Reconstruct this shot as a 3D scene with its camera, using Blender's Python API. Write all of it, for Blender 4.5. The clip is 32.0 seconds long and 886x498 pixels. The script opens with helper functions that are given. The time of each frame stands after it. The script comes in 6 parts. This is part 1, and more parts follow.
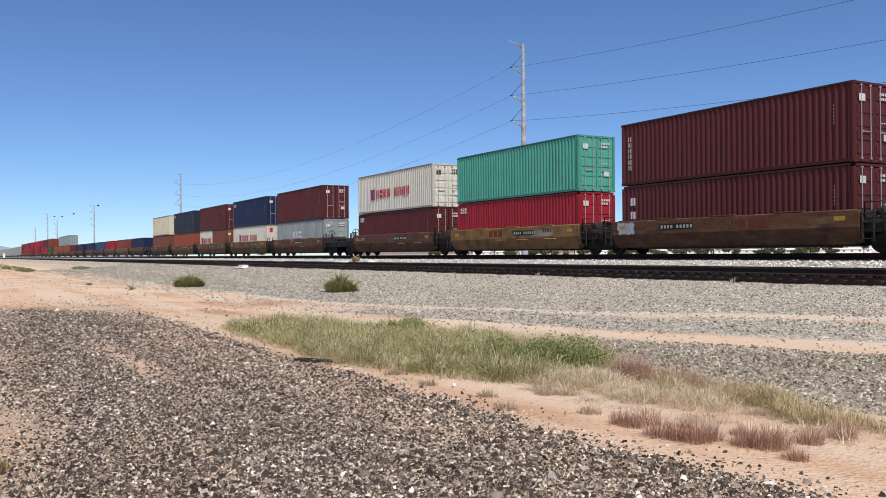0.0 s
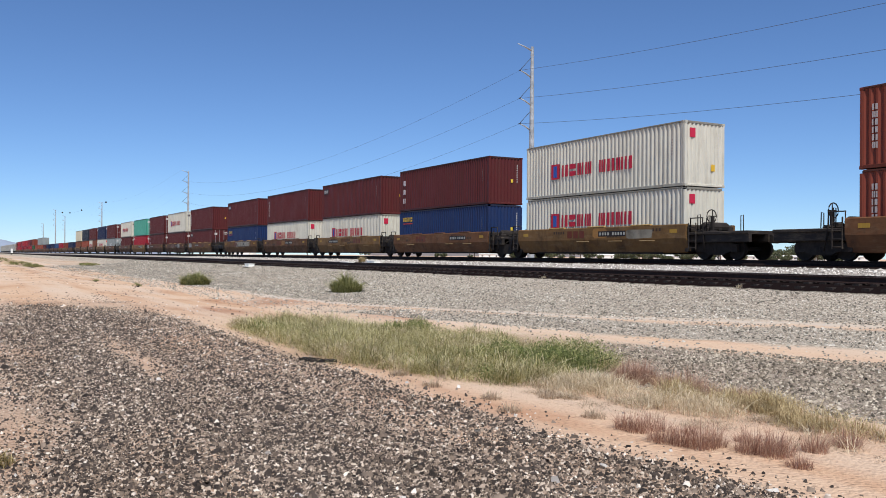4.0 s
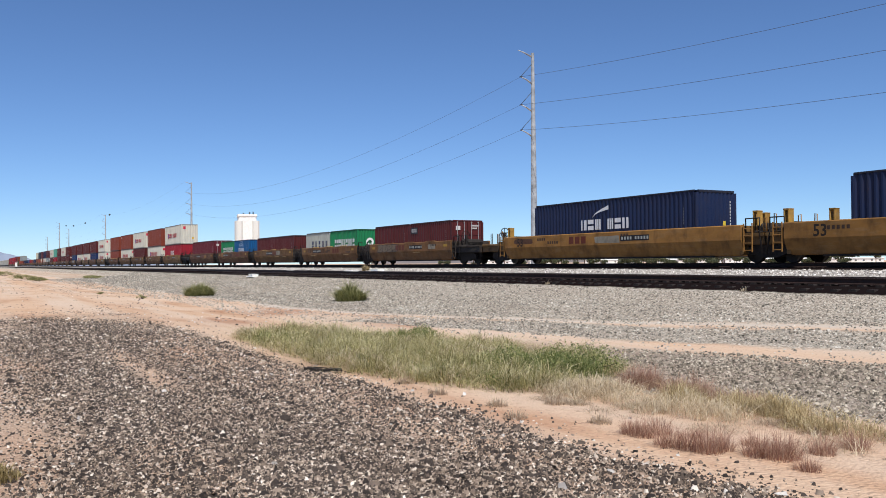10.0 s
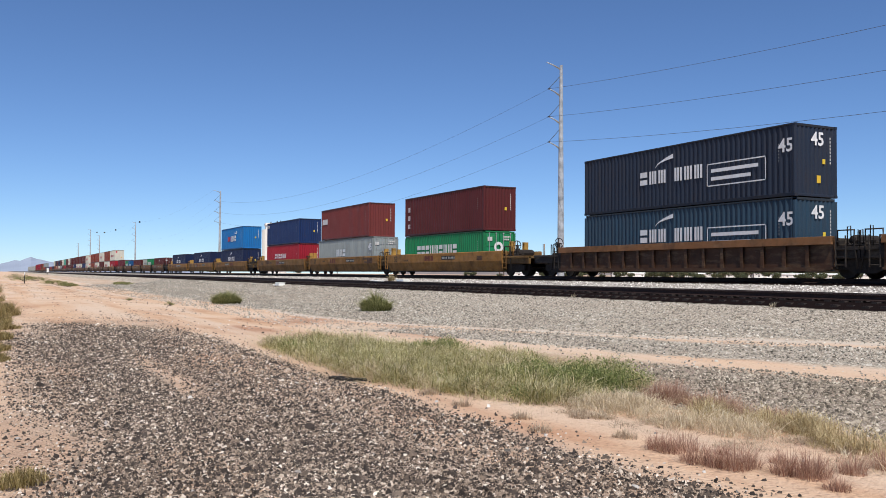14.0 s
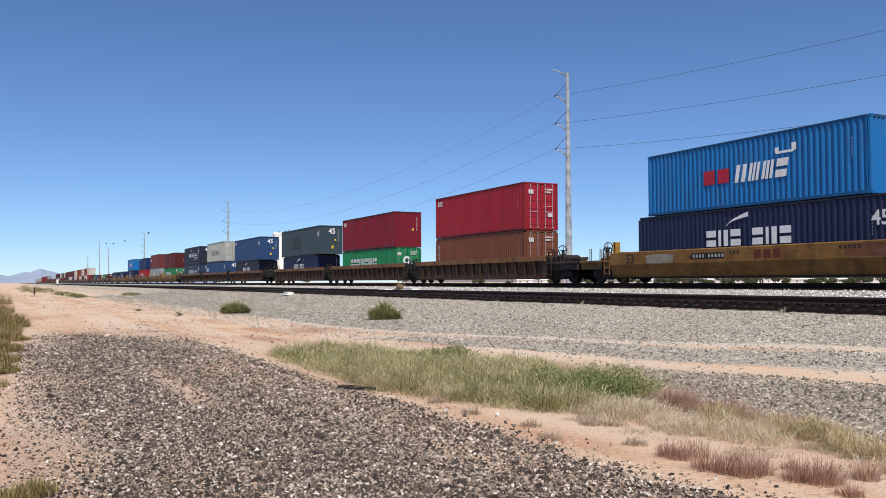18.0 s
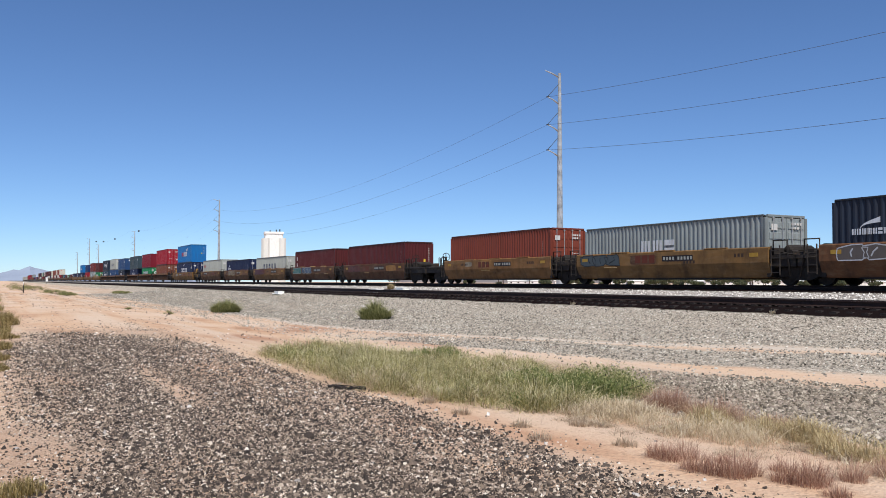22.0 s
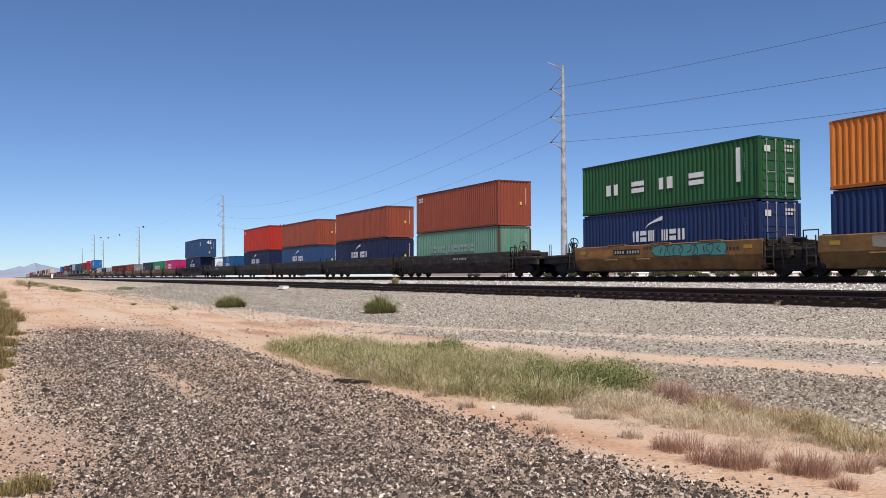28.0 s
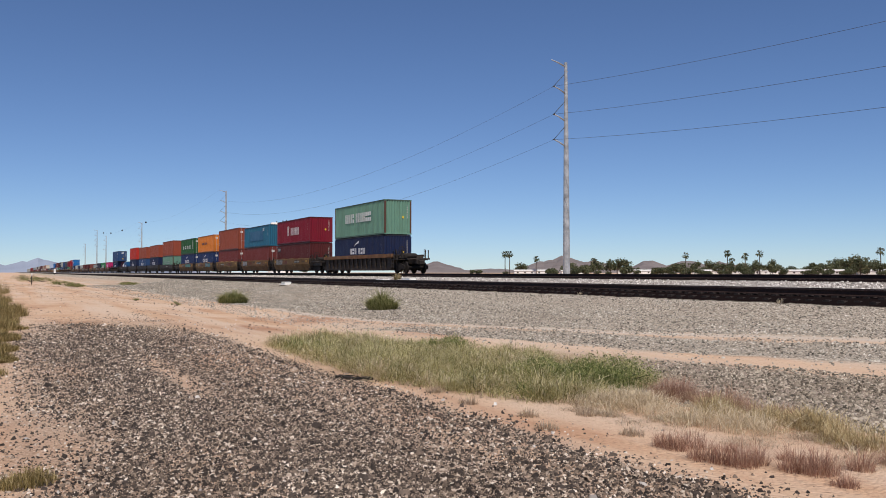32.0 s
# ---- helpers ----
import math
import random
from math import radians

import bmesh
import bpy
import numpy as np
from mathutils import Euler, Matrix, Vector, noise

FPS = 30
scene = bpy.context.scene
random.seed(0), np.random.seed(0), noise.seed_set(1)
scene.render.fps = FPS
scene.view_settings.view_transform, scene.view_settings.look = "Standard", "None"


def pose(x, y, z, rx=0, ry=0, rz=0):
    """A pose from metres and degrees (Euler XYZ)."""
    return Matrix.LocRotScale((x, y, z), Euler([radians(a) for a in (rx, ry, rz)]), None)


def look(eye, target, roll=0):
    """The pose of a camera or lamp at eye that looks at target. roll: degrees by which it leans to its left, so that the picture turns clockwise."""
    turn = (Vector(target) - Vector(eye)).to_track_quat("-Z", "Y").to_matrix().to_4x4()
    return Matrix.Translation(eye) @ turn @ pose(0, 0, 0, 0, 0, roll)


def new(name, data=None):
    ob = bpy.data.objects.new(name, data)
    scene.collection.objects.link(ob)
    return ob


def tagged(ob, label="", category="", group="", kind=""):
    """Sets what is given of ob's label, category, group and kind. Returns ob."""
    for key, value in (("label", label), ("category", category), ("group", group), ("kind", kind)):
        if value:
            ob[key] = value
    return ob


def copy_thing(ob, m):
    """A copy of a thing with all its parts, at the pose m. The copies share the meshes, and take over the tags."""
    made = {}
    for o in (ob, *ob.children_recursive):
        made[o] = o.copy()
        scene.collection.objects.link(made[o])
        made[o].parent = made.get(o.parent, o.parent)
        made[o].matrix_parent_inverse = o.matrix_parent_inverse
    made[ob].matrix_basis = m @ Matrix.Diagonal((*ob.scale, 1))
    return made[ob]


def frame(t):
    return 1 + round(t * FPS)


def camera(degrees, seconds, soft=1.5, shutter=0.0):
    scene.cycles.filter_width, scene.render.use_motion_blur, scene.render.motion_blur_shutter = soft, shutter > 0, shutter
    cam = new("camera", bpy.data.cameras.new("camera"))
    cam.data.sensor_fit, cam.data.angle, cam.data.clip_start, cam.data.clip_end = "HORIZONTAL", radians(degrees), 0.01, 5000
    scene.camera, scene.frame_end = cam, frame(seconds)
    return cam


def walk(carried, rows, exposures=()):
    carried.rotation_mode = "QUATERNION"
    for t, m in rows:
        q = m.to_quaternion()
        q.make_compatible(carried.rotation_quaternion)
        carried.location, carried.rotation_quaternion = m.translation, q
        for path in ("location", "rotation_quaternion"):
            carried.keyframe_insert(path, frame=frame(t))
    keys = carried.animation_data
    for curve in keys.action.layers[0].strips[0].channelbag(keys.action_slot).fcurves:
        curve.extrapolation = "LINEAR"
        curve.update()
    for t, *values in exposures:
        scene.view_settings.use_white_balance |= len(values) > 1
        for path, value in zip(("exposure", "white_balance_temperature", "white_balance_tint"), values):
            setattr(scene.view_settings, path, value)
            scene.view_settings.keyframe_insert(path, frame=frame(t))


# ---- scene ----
# ---- camera: a phone held by hand on the gravel beside the line, eye 1.65 m up; the line runs along +y ----
cam = camera(54.43, 32.0, soft=0.9)
EYE = (0.0, 0.0, 1.65)


def aim(yaw, pitch, lean):
    """The camera's pose: yaw clockwise from the line's direction, in degrees."""
    return Matrix.Translation(EYE) @ pose(0, 0, 0, 90 + pitch, 0, -yaw) @ pose(0, 0, 0, 0, 0, lean)


AIM = [(0, 29.42, 0.32, -0.41), (0.5, 29.25, 0.04, -0.50), (1, 29.10, -0.05, -0.18), (1.5, 29.16, -0.21, 0.03), (2, 29.28, -0.31, 0.29), (2.5, 29.47, -0.16, 0.51), (3, 29.37, 0.11, 0.56), (3.5, 29.14, 0.27, 0.51), (5.5, 28.80, 1.00, 0.42), (6, 28.70, 1.13, 0.50), (6.5, 28.61, 1.17, 0.42), (7, 28.65, 1.08, 0.37), (7.5, 28.76, 1.19, -0.08), (8, 28.96, 1.56, -0.20), (8.5, 29.04, 1.84, -0.24), (9, 29.04, 1.78, -0.42), (9.5, 28.88, 1.42, -0.55), (10, 28.78, 0.93, -0.40), (10.5, 28.55, 0.86, -0.39), (11, 28.15, 1.14, -0.18), (11.5, 27.84, 1.25, -0.13), (12, 27.73, 1.24, -0.14), (12.5, 27.58, 1.25, -0.10), (13, 27.46, 1.30, 0.06), (13.5, 27.34, 1.50, 0.26), (14, 27.05, 1.66, 0.37), (14.5, 26.79, 1.50, -0.08), (16.5, 26.47, 1.94, -0.08), (17, 26.52, 2.08, -0.14), (17.5, 26.51, 2.17, -0.08), (18, 26.52, 2.19, -0.14), (18.5, 26.70, 2.17, -0.11), (19, 26.74, 2.06, -0.23), (19.5, 26.67, 2.00, -0.21), (20, 26.56, 1.98, -0.18), (20.5, 26.53, 2.02, -0.17), (21, 26.69, 2.23, -0.11), (21.5, 26.88, 2.31, 0.08), (22, 27.10, 2.20, 0.20), (22.5, 27.14, 2.03, 0.21), (23, 27.15, 1.86, 0.14), (23.5, 27.05, 1.69, 0.14), (24, 27.03, 1.71, 0.15), (24.5, 27.03, 1.74, 0.20), (25, 26.89, 1.65, 0.13), (25.5, 26.80, 1.38, -0.44), (27.5, 26.80, 1.75, -0.16), (28, 26.82, 1.77, -0.22), (28.5, 26.81, 1.67, -0.08), (29, 26.81, 1.69, 0.26), (29.5, 26.89, 1.81, 0.05), (30, 27.00, 1.75, 0.05), (30.5, 27.00, 1.64, -0.11), (31, 26.85, 1.47, 0.17), (31.5, 26.72, 1.46, 0.11), (32, 26.67, 1.55, 0.02)]
walk(cam, [(t, aim(a, b, c)) for t, a, b, c in AIM], exposures=[(0, 0.03, 6450, 9), (5, 0.0, 6350, 9), (15, 0.0, 6460, 9.5), (22, 0.0, 6400, 9), (25, -0.05, 6650, 12), (31, -0.05, 6650, 12.5), (32, -0.3, 6780, 13)])

# ---- world and sun ----
SUN_EL, SUN_AZ = 57.0, 199.0          # elevation; bearing the light comes from, clockwise from +y
world = bpy.data.worlds.new("sky")
scene.world = world
world.use_nodes = True
wn = world.node_tree.nodes
sky = wn.new("ShaderNodeTexSky")
sky.sky_type = "NISHITA"
sky.sun_disc = False
sky.sun_elevation, sky.sun_rotation = radians(SUN_EL), radians(SUN_AZ)
sky.air_density, sky.dust_density, sky.ozone_density, sky.altitude = 0.85, 0.05, 3.0, 1500
wn["Background"].inputs[1].default_value = 0.101
tint = wn.new("ShaderNodeMix")
tint.data_type, tint.blend_type = "RGBA", "MULTIPLY"
tint.inputs[0].default_value, tint.inputs[7].default_value = 1.0, (0.8, 0.955, 1.165, 1)
world.node_tree.links.new(sky.outputs[0], tint.inputs[6])
world.node_tree.links.new(tint.outputs[2], wn["Background"].inputs[0])
sun = new("sun", bpy.data.lights.new("sun", "SUN"))
sun.data.energy, sun.data.angle, sun.data.color = 5.0, radians(0.53), (1.0, 0.95, 0.87)
sun_dir = Vector((math.sin(radians(SUN_AZ)) * math.cos(radians(SUN_EL)), math.cos(radians(SUN_AZ)) * math.cos(radians(SUN_EL)), math.sin(radians(SUN_EL))))
sun.matrix_world = look(sun_dir * 100, (0, 0, 0))


# ---- materials ----
def nodes_of(name):
    m = bpy.data.materials.new(name)
    m.use_nodes = True
    n, l = m.node_tree.nodes, m.node_tree.links
    return m, n, l, n["Principled BSDF"]


def noise_tex(n, l, vec, scale, detail=4, rough=0.6):
    t = n.new("ShaderNodeTexNoise")
    t.inputs["Scale"].default_value, t.inputs["Detail"].default_value, t.inputs["Roughness"].default_value = scale, detail, rough
    if vec is not None:
        l.new(vec, t.inputs["Vector"])
    return t.outputs["Fac"]


def ramp(n, l, fac, *stops):
    r = n.new("ShaderNodeValToRGB")
    e = r.color_ramp.elements
    while len(e) < len(stops):
        e.new(0.5)
    for s, (p, c) in zip(e, stops):
        s.position = p
        s.color = (*c, 1) if len(c) == 3 else c
    l.new(fac, r.inputs[0])
    return r.outputs[0]


def grey(v):
    return (v, v, v)


def mix(n, l, fac, a, b, kind="MIX"):
    m = n.new("ShaderNodeMix")
    m.data_type, m.blend_type = "RGBA", kind
    for sock, v in ((m.inputs[0], fac), (m.inputs[6], a), (m.inputs[7], b)):
        if hasattr(v, "is_output"):
            l.new(v, sock)
        elif isinstance(v, (int, float)):
            sock.default_value = v
        else:
            sock.default_value = (*v, 1)
    return m.outputs[2]


def math_node(n, l, op, a, b=None, c=None, clamp=False):
    m = n.new("ShaderNodeMath")
    m.operation, m.use_clamp = op, clamp
    for sock, v in zip(m.inputs, (a, b, c)):
        if v is None:
            continue
        if hasattr(v, "is_output"):
            l.new(v, sock)
        else:
            sock.default_value = v
    return m.outputs[0]


def bump(n, l, bsdf, height, strength, dist):
    b = n.new("ShaderNodeBump")
    b.inputs["Strength"].default_value, b.inputs["Distance"].default_value = strength, dist
    l.new(height, b.inputs["Height"])
    l.new(b.outputs[0], bsdf.inputs["Normal"])


def stretch(n, l, src, sx, sy, sz):
    m = n.new("ShaderNodeMapping")
    m.inputs["Scale"].default_value = (sx, sy, sz)
    l.new(src, m.inputs["Vector"])
    return m.outputs[0]


def shift_by_object(n, l, src):
    """Object coordinates moved by the thing's own random number, so that no two alike pieces wear alike."""
    info = n.new("ShaderNodeObjectInfo")
    k = math_node(n, l, "MULTIPLY", info.outputs["Random"], 61.0)
    c = n.new("ShaderNodeCombineXYZ")
    for i in range(3):
        l.new(k, c.inputs[i])
    a = n.new("ShaderNodeVectorMath")
    l.new(src, a.inputs[0])
    l.new(c.outputs[0], a.inputs[1])
    return a.outputs[0], info


def paint(name, dirt, wear, rough=0.5, grime=(0.045, 0.03, 0.02), run=(5.0, 0.35), scuff=0.0):
    """Weathered paint whose colour is the object's own; dirt darkens it in blotches and runs, wear lets rust through."""
    m, n, l, b = nodes_of(name)
    tc = n.new("ShaderNodeTexCoord")
    v, info = shift_by_object(n, l, tc.outputs["Object"])
    col = info.outputs["Color"]
    fade = noise_tex(n, l, v, 0.7, 5)
    c1 = mix(n, l, ramp(n, l, fade, (0.35, grey(0)), (0.75, grey(0.35))), col, (0.5, 0.47, 0.43), "SOFT_LIGHT")
    runs = noise_tex(n, l, stretch(n, l, v, run[0], run[0], run[1]), 1.5, 4)
    blot = noise_tex(n, l, v, 0.9, 6, 0.7)
    d = math_node(n, l, "MULTIPLY", ramp(n, l, runs, (0.38, grey(0)), (0.72, grey(1))), ramp(n, l, blot, (0.35, grey(0.15)), (0.7, grey(1))))
    d = math_node(n, l, "MULTIPLY", d, dirt, clamp=True)
    c2 = mix(n, l, d, c1, grime)
    chips = noise_tex(n, l, v, 9.0, 6, 0.75)
    cw = math_node(n, l, "MULTIPLY", ramp(n, l, chips, (0.64, grey(0)), (0.7, grey(1))), wear, clamp=True)
    c3 = mix(n, l, cw, c2, (0.16, 0.055, 0.025))
    if scuff:
        rub = noise_tex(n, l, stretch(n, l, v, 0.6, 0.6, 2.6), 1.7, 6, 0.72)
        c3 = mix(n, l, math_node(n, l, "MULTIPLY", ramp(n, l, rub, (0.5, grey(0)), (0.7, grey(1))), scuff), c3, (0.34, 0.25, 0.15))
        wet = noise_tex(n, l, stretch(n, l, v, 1.3, 1.3, 0.6), 1.2, 5, 0.66)
        c3 = mix(n, l, math_node(n, l, "MULTIPLY", ramp(n, l, wet, (0.5, grey(0)), (0.72, grey(1))), 0.5), c3, (0.02, 0.014, 0.012))
    l.new(c3, b.inputs["Base Color"])
    b.inputs["Specular IOR Level"].default_value = 0.25
    l.new(ramp(n, l, blot, (0.3, grey(rough - 0.1)), (0.8, grey(rough + 0.25))), b.inputs["Roughness"])
    bump(n, l, b, blot, 0.12, 0.01)
    return m


def simple(name, col, rough=0.7, metal=0.0, var=0.25, scale=3.0, bump_d=0.0):
    m, n, l, b = nodes_of(name)
    tc = n.new("ShaderNodeTexCoord")
    v, info = shift_by_object(n, l, tc.outputs["Object"])
    f = noise_tex(n, l, v, scale, 6, 0.65)
    lo = tuple(c * (1 - var) for c in col)
    hi = tuple(min(1, c * (1 + var)) for c in col)
    l.new(ramp(n, l, f, (0.3, lo), (0.7, hi)), b.inputs["Base Color"])
    b.inputs["Roughness"].default_value, b.inputs["Metallic"].default_value = rough, metal
    b.inputs["Specular IOR Level"].default_value = 0.3
    if bump_d:
        bump(n, l, b, f, 0.5, bump_d)
    return m


def island(name, stops, rough=0.85, through_light=0.0, blotch=0.0, grain=(1.0, 0.28, 0.9)):
    """Loose pieces in one mesh: each takes its own shade out of the stops."""
    m, n, l, b = nodes_of(name)
    geo = n.new("ShaderNodeNewGeometry")
    c = ramp(n, l, geo.outputs["Random Per Island"], *stops)
    f = noise_tex(n, l, geo.outputs["Position"], 25.0, 3)
    c = mix(n, l, 0.35, c, ramp(n, l, f, (0.3, grey(0.25)), (0.7, grey(0.8))), "OVERLAY")
    if blotch:
        w = noise_tex(n, l, stretch(n, l, geo.outputs["Position"], grain[0], grain[1], 1.0), grain[2], 4, 0.6)
        c = mix(n, l, ramp(n, l, w, (0.4, grey(blotch)), (0.6, grey(0.0))), c, (0.62, 0.58, 0.55), "MULTIPLY")
    l.new(c, b.inputs["Base Color"])
    b.inputs["Roughness"].default_value = rough
    b.inputs["Specular IOR Level"].default_value = 0.2
    if through_light:
        b.inputs["Subsurface Weight"].default_value = 0.0
        t = n.new("ShaderNodeBsdfTranslucent")
        l.new(c, t.inputs["Color"])
        ms = n.new("ShaderNodeMixShader")
        ms.inputs[0].default_value = through_light
        l.new(b.outputs[0], ms.inputs[1])
        l.new(t.outputs[0], ms.inputs[2])
        l.new(ms.outputs[0], n["Material Output"].inputs["Surface"])
    return m


M_BOX = paint("container_paint", 0.45, 0.5, 0.5)
M_CAR = paint("wagon_paint", 0.85, 1.0, 0.65, (0.026, 0.016, 0.011), (0.7, 1.2), 0.25)
M_DARK = simple("grimy_black_steel", (0.022, 0.017, 0.014), 0.75, 0.0, 0.5, 4.0, 0.01)
M_STEEL = simple("galvanised_steel", (0.34, 0.365, 0.385), 0.55, 0.15, 0.4, 1.1)
M_RAIL = simple("rusty_rail", (0.03, 0.016, 0.013), 0.7, 0.2, 0.4, 6.0)
M_HEAD = simple("polished_railhead", (0.2, 0.17, 0.17), 0.55, 0.2, 0.3, 5.0)
M_TIE = simple("creosoted_tie", (0.027, 0.02, 0.018), 0.9, 0.0, 0.6, 8.0, 0.01)
M_WIRE = simple("weathered_wire", (0.06, 0.075, 0.1), 0.6, 0.1, 0.1)
M_GALV = simple("locking_gear_steel", (0.4, 0.4, 0.4), 0.5, 0.5, 0.2)
M_TANK = simple("pale_tank_cladding", (0.74, 0.73, 0.7), 0.45, 0.1, 0.18, 1.2)
M_MARK = paint("stencil_paint", 0.3, 0.35, 0.55)


def ground_material():
    m, n, l, b = nodes_of("desert_ground")
    geo = n.new("ShaderNodeNewGeometry")
    pos = geo.outputs["Position"]
    sep = n.new("ShaderNodeSeparateXYZ")
    l.new(pos, sep.inputs[0])
    x, y = sep.outputs[0], sep.outputs[1]
    wob = math_node(n, l, "SUBTRACT", noise_tex(n, l, pos, 0.35, 5, 0.65), 0.5)
    xw = math_node(n, l, "MULTIPLY_ADD", wob, 1.6, x)

    def band(lo, hi, soft, src):
        a = math_node(n, l, "DIVIDE", math_node(n, l, "SUBTRACT", src, lo), soft, clamp=True)
        c = math_node(n, l, "DIVIDE", math_node(n, l, "SUBTRACT", hi, src), soft, clamp=True)
        return math_node(n, l, "MULTIPLY", a, c)

    big = noise_tex(n, l, pos, 0.12, 5, 0.6)
    fine = noise_tex(n, l, pos, 14.0, 5, 0.7)
    grit = n.new("ShaderNodeTexVoronoi")
    grit.inputs["Scale"].default_value = 26.0
    l.new(pos, grit.inputs["Vector"])
    gritc = n.new("ShaderNodeSeparateColor")
    l.new(grit.outputs["Color"], gritc.inputs[0])
    sand = ramp(n, l, big, (0.3, (0.56, 0.36, 0.235)), (0.7, (0.66, 0.475, 0.34)))
    sand = mix(n, l, 0.3, sand, ramp(n, l, fine, (0.3, grey(0.3)), (0.7, grey(0.75))), "OVERLAY")
    chip = n.new("ShaderNodeTexVoronoi")
    chip.inputs["Scale"].default_value = 62.0
    l.new(pos, chip.inputs["Vector"])
    chipc = n.new("ShaderNodeSeparateColor")
    l.new(chip.outputs["Color"], chipc.inputs[0])
    dark = ramp(n, l, chipc.outputs[0], (0.0, (0.045, 0.037, 0.032)), (0.5, (0.17, 0.132, 0.106)), (0.8, (0.4, 0.325, 0.27)), (1.0, (0.68, 0.6, 0.53)))
    ball = ramp(n, l, gritc.outputs[1], (0.0, (0.11, 0.096, 0.078)), (0.5, (0.36, 0.32, 0.265)), (1.0, (0.62, 0.565, 0.48)))
    # gravel strip of the foreground with sandy wheel marks; bands of sand and grey stone that drift towards the bank
    soft = math_node(n, l, "MULTIPLY_ADD", wob, 1.1, x)
    pad = math_node(n, l, "MULTIPLY", math_node(n, l, "MULTIPLY", band(-0.55, 60.0, 1.8, xw), band(-60.0, 4.95, 0.3, soft)), band(-60.0, 34.0, 9.0, math_node(n, l, "MULTIPLY_ADD", wob, 16.0, y)))
    patch = noise_tex(n, l, stretch(n, l, pos, 1.0, 0.3, 1.0), 0.7, 5, 0.65)
    pad = math_node(n, l, "MULTIPLY", pad, ramp(n, l, patch, (0.32, grey(0.3)), (0.5, grey(1))), clamp=True)
    lane = math_node(n, l, "MULTIPLY", band(2.05, 2.75, 0.3, soft), ramp(n, l, patch, (0.58, grey(0.85)), (0.75, grey(0.0))))
    lane = math_node(n, l, "MULTIPLY", lane, band(8.5, 21.0, 6.0, y))
    pad = math_node(n, l, "SUBTRACT", pad, lane, clamp=True)
    pad = math_node(n, l, "MULTIPLY", pad, math_node(n, l, "SUBTRACT", 1.0, math_node(n, l, "MULTIPLY", math_node(n, l, "DIVIDE", math_node(n, l, "SUBTRACT", soft, 2.5), 2.0, clamp=True), 0.4)))
    ycap = math_node(n, l, "SUBTRACT", math_node(n, l, "MINIMUM", y, 35.0), 11.0)
    xs = math_node(n, l, "ADD", math_node(n, l, "MULTIPLY", ycap, 0.28), math_node(n, l, "MULTIPLY_ADD", wob, 1.3, x))
    toe = math_node(n, l, "MULTIPLY", band(7.3, 13.65, 0.8, xs), band(-80.0, 18.0, 5.0, y))
    mid = math_node(n, l, "MULTIPLY", band(14.65, 17.8, 0.4, xs), band(-80.0, 30.0, 8.0, y))
    line = band(17.7, 18.7, 0.5, xs)
    bal = band(18.2, 60.0, 0.5, xs)
    beyond = math_node(n, l, "DIVIDE", math_node(n, l, "SUBTRACT", 33.0, x), 2.0, clamp=True)
    bal = math_node(n, l, "MULTIPLY", math_node(n, l, "MAXIMUM", bal, mid), beyond)
    thin = math_node(n, l, "DIVIDE", math_node(n, l, "SUBTRACT", 160.0, y), 130.0, clamp=True)
    near_track = band(15.2, 33.0, 3.5, xw)
    bal = math_node(n, l, "MULTIPLY", bal, math_node(n, l, "MAXIMUM", math_node(n, l, "MULTIPLY_ADD", thin, 0.55, 0.45), near_track))
    iron = noise_tex(n, l, stretch(n, l, pos, 0.5, 0.2, 1.0), 0.9, 4, 0.6)
    sand = mix(n, l, ramp(n, l, iron, (0.48, grey(0)), (0.7, grey(0.6))), sand, (0.38, 0.17, 0.085))
    pale = band(25.3, 27.0, 0.2, x)
    # two rust-coloured spills in the sand
    for cx, cy, rx, ry in ((10.4, 33.2, 2.9, 3.2), (11.6, 24.0, 1.3, 2.6), (7.0, 27.0, 0.9, 2.2)):
        dx = math_node(n, l, "DIVIDE", math_node(n, l, "SUBTRACT", x, cx), rx)
        dy = math_node(n, l, "DIVIDE", math_node(n, l, "SUBTRACT", y, cy), ry)
        rr = math_node(n, l, "ADD", math_node(n, l, "MULTIPLY", dx, dx), math_node(n, l, "MULTIPLY", dy, dy))
        spot = math_node(n, l, "MULTIPLY", math_node(n, l, "SUBTRACT", 1.0, rr, clamp=True), ramp(n, l, patch, (0.36, grey(0)), (0.6, grey(1))))
        sand = mix(n, l, math_node(n, l, "MULTIPLY", spot, 1.2, clamp=True), sand, (0.36, 0.15, 0.07))
    ruts = noise_tex(n, l, stretch(n, l, pos, 1.0, 0.07, 1.0), 0.55, 4, 0.55)
    sand = mix(n, l, ramp(n, l, ruts, (0.42, grey(0.0)), (0.62, grey(0.6))), sand, (0.65, 0.53, 0.425))
    crumbs = ramp(n, l, gritc.outputs[2], (0.93, grey(0)), (0.96, grey(0.35)))
    sand = mix(n, l, crumbs, sand, (0.22, 0.15, 0.1))
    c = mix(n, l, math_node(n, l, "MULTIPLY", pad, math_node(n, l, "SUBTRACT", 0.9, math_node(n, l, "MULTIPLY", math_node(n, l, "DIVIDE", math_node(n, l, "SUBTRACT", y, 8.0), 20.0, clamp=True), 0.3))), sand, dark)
    c = mix(n, l, math_node(n, l, "MULTIPLY", toe, 0.9), c, mix(n, l, 0.25, dark, ball))
    c = mix(n, l, math_node(n, l, "MULTIPLY", bal, 0.9), c, ball)
    c = mix(n, l, math_node(n, l, "MULTIPLY", line, 0.85), c, (0.56, 0.5, 0.43))
    c = mix(n, l, math_node(n, l, "MULTIPLY", pale, 0.75), c, (0.33, 0.305, 0.285))
